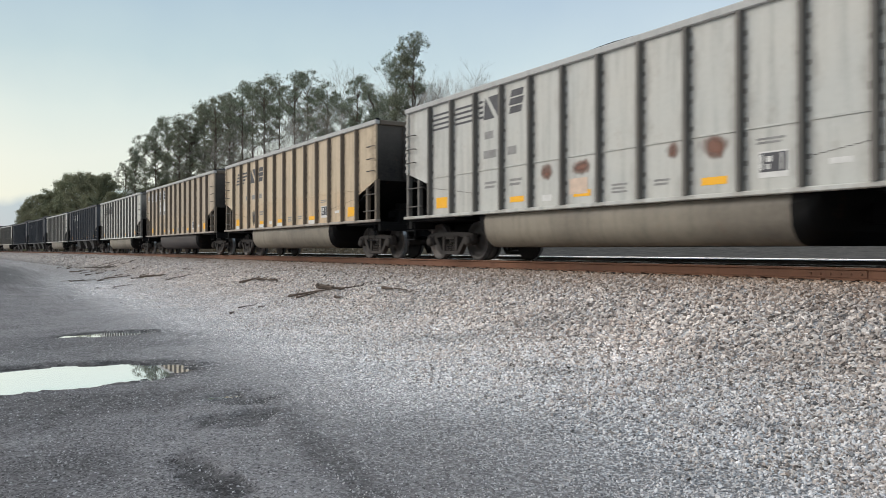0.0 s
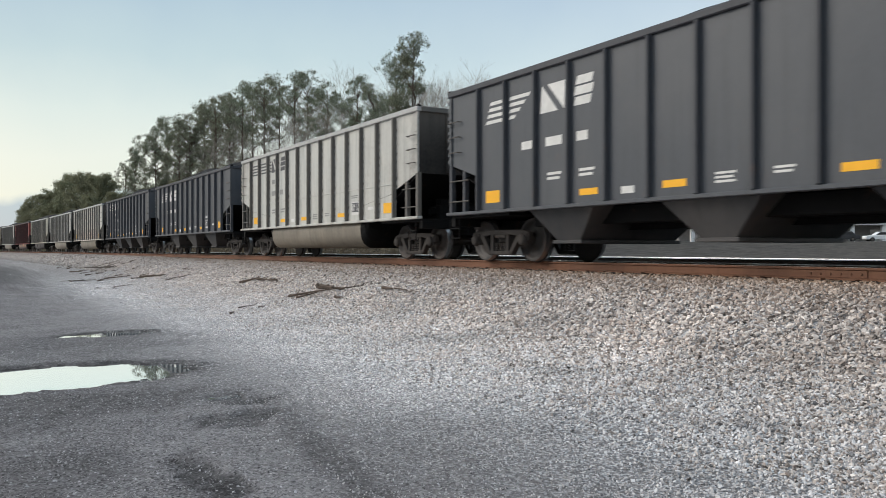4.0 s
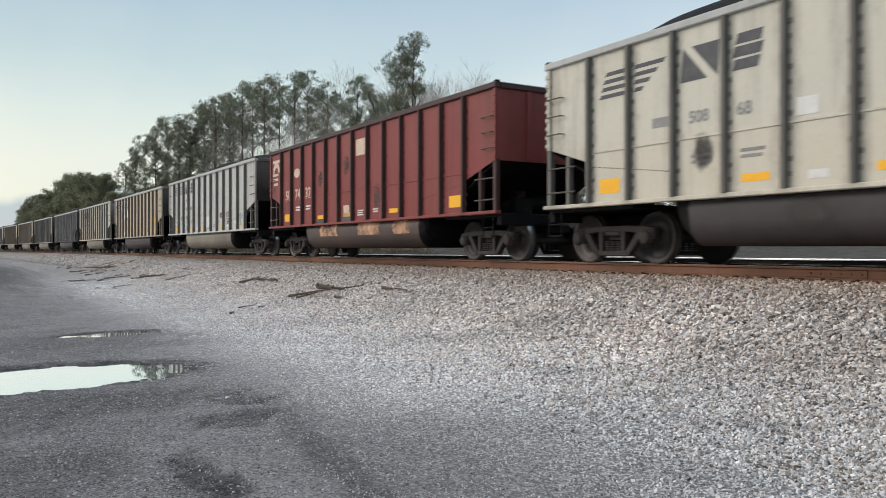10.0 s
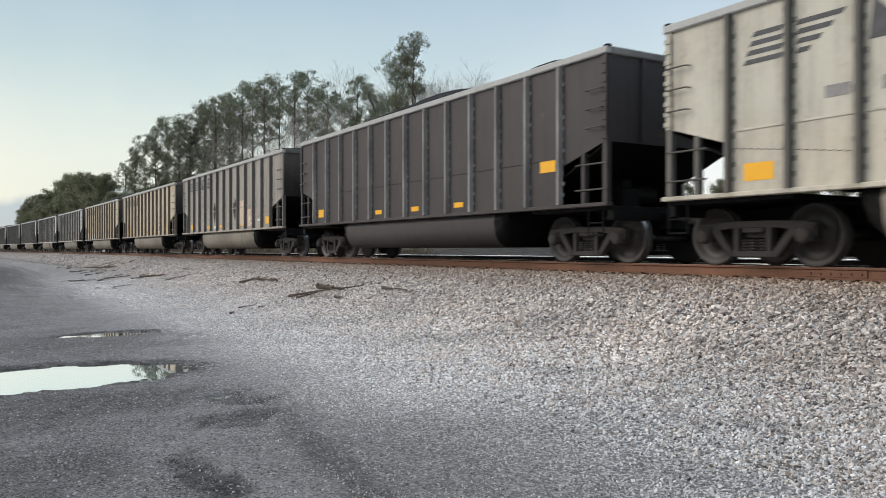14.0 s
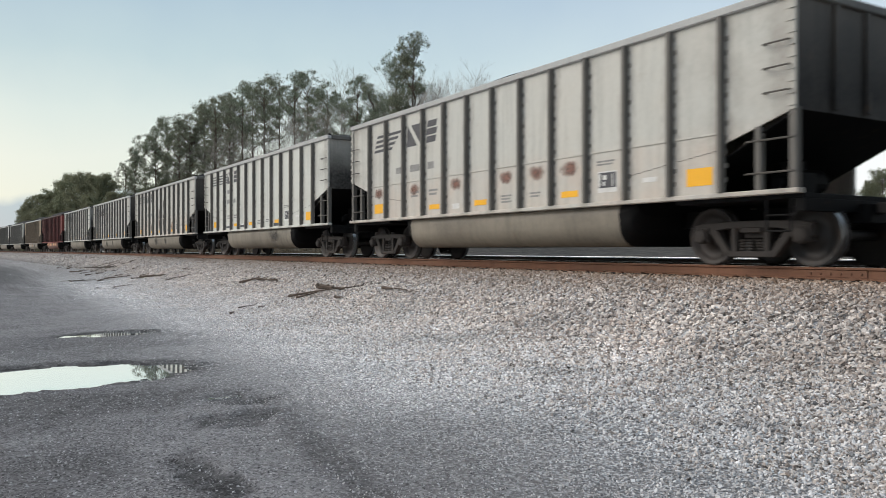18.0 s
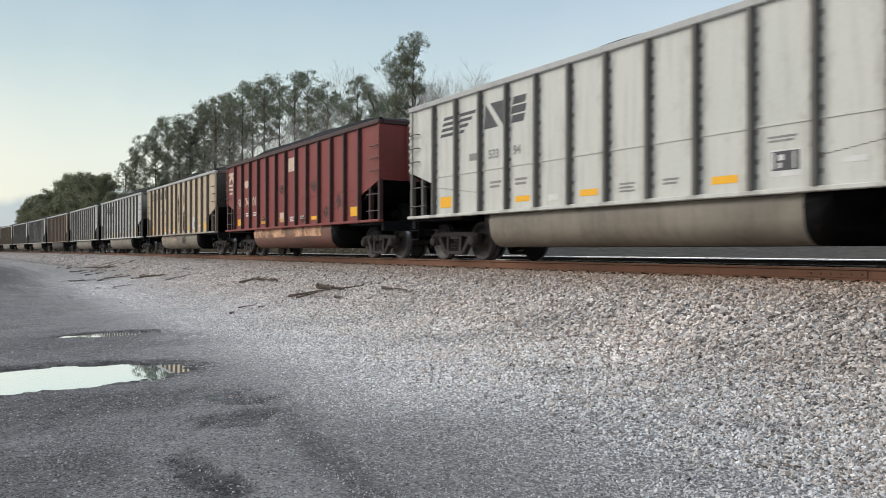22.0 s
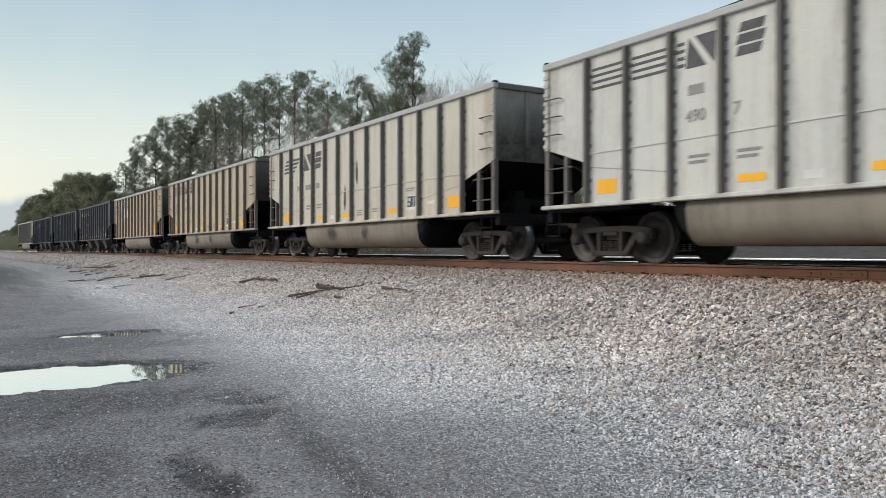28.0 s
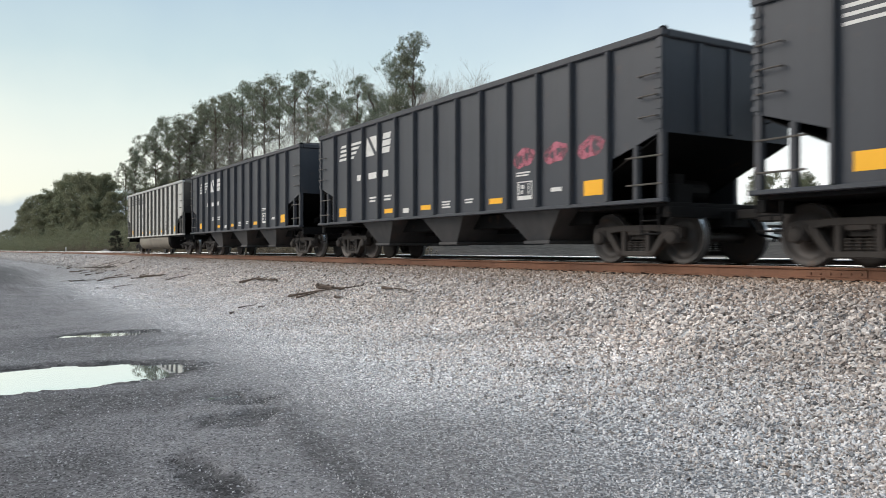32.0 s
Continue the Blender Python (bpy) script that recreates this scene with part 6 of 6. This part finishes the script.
stand("pine_tree", "tall pine with a long bare trunk and dark green tufts", PINES, 22.0, NEEDLE, PINE_ROWS, "pines behind the tracks")
BARE_ROWS = [(-96.2, 54.3, 25.2), (-98.9, 58.2, 25.8), (-89.7, 54.5, 24.2), (-92.6, 58.4, 24.8), (-87.3, 56.6, 23.3), (-110.7, 46.0, 26.9), (-114.3, 49.8, 27.1), (-85.0, 33.9, 17.5), (-96.2, 33.1, 18.5), (-102.5, 32.9, 17.1), (-111.8, 32.6, 18.3), (-89.7, 33.3, 16.8), (-142.9, 46.9, 30.3), (-119.9, 32.3, 18.5), (-99.0, 52.2, 24.6), (-111.5, 55.8, 27.2)]
stand("bare_tree", "leafless grey tree with fine twigs", BARES, 17.0, LEAF, BARE_ROWS, "bare trees in the wood", 0.4)
LEAFY_ROWS = [(-128.0, 37.0, 13.0), (-138.0, 36.8, 14.0), (-147.0, 36.0, 14.0), (-158.0, 36.4, 15.5), (-168.0, 35.8, 15.5), (-180.0, 35.3, 16.0), (-191.0, 34.0, 15.5), (-203.0, 33.4, 14.0), (-219.6, 30.7, 15.9), (-242.6, 32.0, 20.6), (-243.3, 30.0, 22.5), (-287.0, 32.6, 25.8), (-278.1, 28.9, 25.6), (-315.0, 29.7, 28.3), (-323.5, 27.5, 26.8), (-379.5, 28.7, 27.9), (-382.7, 25.7, 25.6), (-438.6, 25.9, 28.2), (-450.7, 23.5, 27.1), (-521.5, 24.3, 26.8), (-512.9, 21.6, 20.8), (-204.3, 29.2, 9.7), (-239.9, 28.1, 15.8), (-276.9, 27.0, 16.1), (-321.0, 25.6, 16.2), (-380.4, 23.8, 15.2), (-559.6, 20.2, 15.5), (-674.0, 20.6, 16.6), (-704.7, 17.6, 16.0), (-837.5, 15.5, 17.6)]
stand("leafy_tree", "broad dull green tree at the edge of the wood", LEAFY, 18.0, LEAF, LEAFY_ROWS, "far trees along the line")


def brush(name, n, x0, x1, y0, y1, h0, h1, mat, label, seed):
    """Low scrub as one mass of blades."""
    r = np.random.RandomState(seed)
    x = r.uniform(x0, x1, n)
    y = r.uniform(y0, y1, n) + bend(x)[0]
    h = r.uniform(h0, h1, n) * (0.7 + 0.5 * waves(x, y, seed, 9.0))
    c = np.stack([x, y, ground_height(x, y) + h * r.uniform(0.05, 0.9, n)], -1)
    v, f = tufts(r, c, np.full(n, 0.8), 22, 0.15, 1.0)
    return tagged(part(name, fast_mesh(name, v, f), mat, None), label, "scrub", kind="stuff")


brush("scrub", 3600, -240, -62, 31, 37, 0.5, 3.0, DRY, "dry brown scrub along the edge of the wood", 61)
brush("evergreen_scrub", 3400, -240, -72, 36, 41, 1.5, 9.0, LEAF, "dull green undergrowth in front of the wood", 62)
brush("far_scrub", 5000, -680, -150, 31, 36, 1.5, 10.0, LEAF, "low dull green growth below the far trees", 63)


# ---- across the tracks: a lot with a canopy building and parked cars ----
VIEW = Vector((-math.cos(radians(90 - TURN)), math.sin(radians(90 - TURN)), 0))
SIDEWAYS = Vector((VIEW.y, -VIEW.x, 0))


def lot(away, across):
    """A place in the lot, by the distance away from and across the line of sight to it."""
    q = VIEW * away + SIDEWAYS * across
    return q.x, q.y, float(ground_height(np.array(q.x), np.array(q.y)))


WALL_GREY = plain("grey_block_wall", (0.30, 0.29, 0.28), 0.85, 0, 0.2, 2.0)
ROOF_PALE = plain("pale_metal_fascia", (0.60, 0.60, 0.58), 0.6, 0.1, 0.12, 2.0)
POST_WHITE = plain("white_painted_post", (0.75, 0.74, 0.72), 0.6, 0, 0.1, 2.0)
CAR_DARK = plain("dark_car_paint", (0.03, 0.032, 0.036), 0.3, 0.2, 0.1)
CAR_WHITE = plain("white_car_paint", (0.78, 0.78, 0.77), 0.35, 0, 0.06)
GLASS = plain("dark_window_glass", (0.02, 0.022, 0.025), 0.08, 0, 0.1)
RUBBER = plain("black_tyre_rubber", (0.02, 0.02, 0.02), 0.9, 0, 0.2)

shed = tagged(new("canopy_building"), "low grey building with a pale flat canopy on white posts", "building")
part("wall", Shape().box(-19, 19, 3.0, 9.0, 0, 2.9).mesh("wall", 0.03), WALL_GREY, shed)
part("roof", Shape().box(-20, 20, -2.0, 9.6, 2.9, 3.35).mesh("roof", 0.04), ROOF_PALE, shed)
for k in range(8):
    c = part("post", Shape().box(-0.35, 0.35, -0.35, 0.35, 0, 2.9).mesh("post", 0.03), POST_WHITE, shed)
    c.location = (-18 + 5.1 * k, -1.2, 0)
for k in range(5):
    c = part("door", Shape().box(-1.1, 1.1, -0.06, 0.06, 0, 2.3).mesh("door", 0.02), POST_WHITE, shed)
    c.location = (-15 + 7.2 * k, 2.92, 0)
x, y, z = lot(128, 58)
shed.matrix_basis = pose(x, y, z - 0.1, 0, 0, TURN)


def parked_car(away, across, turn, paint, label, tall=0.0):
    """A plain saloon or van: lower body, cabin, windows, four wheels, lamps."""
    car = tagged(new("parked_car"), label, "car", "cars in the lot")
    part("body", Shape().prism([(-2.2, 0.35), (2.2, 0.35), (2.25, 0.62), (2.1, 0.86), (0.9, 0.95), (-1.5, 0.98 + tall * 0.3), (-2.2, 0.92 + tall * 0.3), (-2.28, 0.6)], "y", -0.88, 0.88).mesh("body", 0.06), paint, car)
    part("cabin", Shape().prism([(-1.75 - tall * 0.4, 0.95), (1.05, 0.93), (0.35, 1.42 + tall), (-1.2 - tall * 0.8, 1.45 + tall)], "y", -0.76, 0.76).mesh("cabin", 0.05), paint, car)
    for d in (-1, 1):
        w = Shape().prism([(-1.45, 1.0), (0.85, 0.98), (0.3, 1.36 + tall * 0.8), (-1.1, 1.38 + tall * 0.8)], "y", d * 0.765 - 0.01, d * 0.765 + 0.01)
        part("side_window", w.mesh("side_window"), GLASS, car)
        for wx in (-1.35, 1.35):
            t = part("wheel", Shape().lathe(wx, d * 0.8, 0.32, "y", [(-0.1, 0.2), (-0.1, 0.32), (0.1, 0.32), (0.1, 0.2)], 18).mesh("wheel"), RUBBER, car)
            part("rim", Shape().lathe(wx, d * 0.9, 0.32, "y", [(-0.02, 0.19), (0.02, 0.17)], 14).mesh("rim"), GALV, t)
        part("headlight", Shape().box(2.16, 2.26, d * 0.62 - 0.16, d * 0.62 + 0.16, 0.62, 0.76).mesh("headlight", 0.02), CAR_WHITE, car)
    x, y, z = lot(away, across)
    car.matrix_basis = pose(x, y, z, 0, 0, turn)


parked_car(112, 56.5, TURN + 155, CAR_DARK, "dark saloon car parked in the lot")
parked_car(113, 62.5, TURN + 170, CAR_WHITE, "white saloon car parked in the lot")
parked_car(116, 49.0, TURN + 20, CAR_WHITE, "white van parked in the lot", 0.6)

# the tree line behind the lot
for k in range(30):
    away, across = 149 + 9 * (k % 2) + 1.5 * (k % 3), -6 + 3.7 * k
    x, y, z = lot(away, across)
    h = 12.6 + 1.3 * math.sin(k * 1.9) + 0.7 * math.sin(k * 4.3)
    if k % 4 == 3:
        tree("bare_tree", "leafless grey tree behind the lot", BARES[k % 3], LEAF, x, y, z, 40 * k, (h + 1) / 17.0, "trees behind the lot")
    else:
        tree("leafy_tree", "dull green tree behind the lot", LEAFY[k % 3], LEAF, x, y, z, 40 * k, h / 18.0, "trees behind the lot")

# ---- small things past the far end of the train ----
MOUND = plain("pale_gravel_heap", (0.24, 0.225, 0.21), 0.9, 0, 0.3, 3.0, 0.8)
mx = np.linspace(-4, 4, 33)
MX, MY = np.meshgrid(mx, mx, indexing="ij")
MZ = 1.15 * np.clip(1 - np.sqrt((MX / 3.6) ** 2 + (MY / 3.2) ** 2), 0, 1) ** 1.1 + 0.06 * waves(MX, MY, 88, 1.2) - 0.05
ids = np.arange(33 * 33).reshape(33, 33)
heap = part("gravel_heap", fast_mesh("gravel_heap", np.stack([MX, MY, MZ], -1).reshape(-1, 3), np.stack([ids[:-1, :-1], ids[1:, :-1], ids[1:, 1:], ids[:-1, 1:]], -1).reshape(-1, 4)), MOUND, None)
tagged(heap, "small heap of pale gravel beside the line", "heap")
x, y, z = lot(150, -64.0)
heap.matrix_basis = pose(x, y, z, 0, 0, 20)
x, y, z = lot(148, -61.2)
tree("evergreen_bush", "dark rounded evergreen bush beside the line", LEAFY[1], SHADOWY, x, y, z, 30, 4.6 / 18.0, "")
x, y, z = lot(150, -71.5)
marker = part("marker_post", Shape().box(-0.09, 0.09, -0.09, 0.09, 0, 1.5).mesh("marker_post", 0.01), POST_WHITE, None)
tagged(marker, "short white marker post beside the line", "post")
marker.matrix_basis = pose(x, y, z, 0, 0, 0)


# ---- fallen wood and litter ----
def branch(x, y, length, turn, seed, thick=0.022):
    """A fallen branch with a few side twigs, lying on the stones."""
    r = random.Random(seed)
    s = Shape()
    p = Vector((0, 0, 0))
    for k in range(5):
        q = p + Vector((length / 5, r.uniform(-0.06, 0.06) * length, 0))
        s.tube(p, q, thick * (1 - 0.13 * k), thick * (1 - 0.13 * (k + 1)), 6)
        if r.random() < 0.8:
            s.tube(q, q + Vector((r.uniform(0.05, 0.25) * length, r.uniform(-0.16, 0.16) * length, r.uniform(0, 0.05) * length)), thick * 0.5, thick * 0.2, 5)
        p = q
    ob = part("fallen_branch", s.mesh("fallen_branch"), BARK, None)
    ex, ey = x + length * math.cos(radians(turn)), y + length * math.sin(radians(turn))
    z0, z1 = (float(ground_height(np.array(a), np.array(b))) for a, b in ((x, y), (ex, ey)))
    ob.matrix_basis = pose(x, y, z0 + 0.03 + thick * 0.6, 0, -math.degrees(math.atan2(z1 - z0, length)), turn)
    return tagged(ob, "dead brown branch lying on the gravel", "branch", "fallen wood")


# where each lies, its length, turn and thickness
BRANCHES = [(-19.2, 6.77, 1.73, 25, 0.035), (-18.93, 7.44, 1.39, 1, 0.075), (-17.62, 7.46, 0.97, 21, 0.028), (-18.67, 6.78, 0.51, 48, 0.03), (-16.95, 7.08, 0.39, -1, 0.04), (-24.78, 7.11, 0.93, 27, 0.045), (-24.06, 7.45, 1.85, 2, 0.035), (-23.72, 7.4, 1.15, 12, 0.018), (-15.73, 7.7, 0.55, 1, 0.045), (-15.28, 7.76, 1.28, -2, 0.016), (-18.99, 5.41, 0.33, 83, 0.016), (-18.38, 5.72, 0.15, 79, 0.02), (-17.84, 4.91, 0.21, 141, 0.03), (-53.69, 4.88, 2.59, 14, 0.05), (-55.59, 5.91, 8.23, 6, 0.05), (-40.77, 5.2, 1.56, 32, 0.04), (-40.19, 3.65, 1.3, 120, 0.03), (-37.06, 6.19, 2.31, 15, 0.06), (-32.82, 4.49, 1.1, 139, 0.02)]
for k, (x, y, length, turn, thick) in enumerate(BRANCHES):
    branch(x, y, length, turn, 200 + k, thick)


def drift(away, across, wide, deep, n, long, thick, seed):
    """A drift of dead sticks, most of them lying across the slope."""
    r = random.Random(seed)
    for k in range(n):
        x, y, z = lot(away + r.uniform(-deep, deep), across + r.uniform(-wide, wide))
        branch(x, y, 0.32 * long * r.uniform(0.5, 1.9), TURN - 25 + r.gauss(0, 12), seed * 31 + k, thick * r.uniform(0.7, 1.5))


drift(70.4, -34.7, 0.40, 1.65, 2, 0.70, 0.055, 3)
drift(57.6, -26.5, 0.58, 1.40, 3, 1.03, 0.041, 4)
drift(44.9, -18.9, 1.12, 1.75, 7, 1.44, 0.029, 5)
drift(47.3, -21.1, 0.85, 2.40, 4, 1.18, 0.027, 6)
drift(37.9, -17.2, 0.81, 1.10, 3, 1.22, 0.019, 7)
drift(37.9, -15.7, 0.81, 1.10, 5, 1.22, 0.024, 8)
drift(35.7, -13.3, 0.76, 0.90, 4, 1.15, 0.020, 9)
drift(31.5, -10.8, 0.45, 0.65, 4, 0.72, 0.018, 10)
drift(41.5, -16.1, 0.59, 0.85, 3, 0.65, 0.022, 11)
drift(30.7, -12.5, 0.88, 2.15, 3, 0.55, 0.013, 16)
drift(54.5, -27.0, 1.56, 4.90, 4, 0.97, 0.027, 17)
drift(33.3, -10.8, 0.71, 0.70, 4, 0.52, 0.015, 18)


# ---- the train's run ----
GONE = [(0, -17.88), (1, -1.01), (2, 15.63), (3, 32.4), (6, 82.73), (7, 99.41), (8, 116.09), (9, 132.88), (10, 149.64), (11, 166.44), (12, 183.3), (13, 200.4), (14, 217.41), (17, 268.95), (18, 286.2), (19, 303.16), (20, 320.26), (21, 337.27), (22, 354.45), (23, 371.45), (24, 388.8), (25, 405.94), (28, 457.0), (29, 474.47), (30, 491.9), (31, 509.16), (32, 526.49)]


def run(t):
    """Metres gone by at t seconds; the train gathers a little speed."""
    return float(np.interp(t, [a for a, b in GONE], [b for a, b in GONE]))


LONGER = {15: 0.18}     # a wagon with a slightly longer body: half of what it has more


def wagon_pose(i, t):
    x = run(t) - i * CAR_LENGTH + HALF + LONGER.get(i, 0.0)
    side, slope = bend(x)
    return pose(x, TRACK_Y + float(side), RAIL_Z, 0, 0, math.degrees(math.atan(float(slope))))


def motions():
    for i, car in enumerate(wagons):
        car.scale.x = 1 + LONGER.get(i, 0.0) / HALF
        walk(car, [(t, wagon_pose(i, t)) for t, gone in GONE])
    # the wheels roll with the run; alike axles share one set of keys
    steps = int(SECONDS * FPS)
    keyed = {}
    for ob in scene.objects:
        d = ob.get("axle")
        if d is None:
            continue
        if d not in keyed:
            walk(ob, [(k / FPS, pose(d * AXLE_X, 0, WHEEL_R, 0, math.degrees(run(k / FPS) / WHEEL_R), 0)) for k in range(steps + 1)])
            keyed[d] = ob
        else:
            ob.rotation_mode = "QUATERNION"
            ob.animation_data_create()
            ob.animation_data.action = keyed[d].animation_data.action
            ob.animation_data.action_slot = keyed[d].animation_data.action_slot


motions()
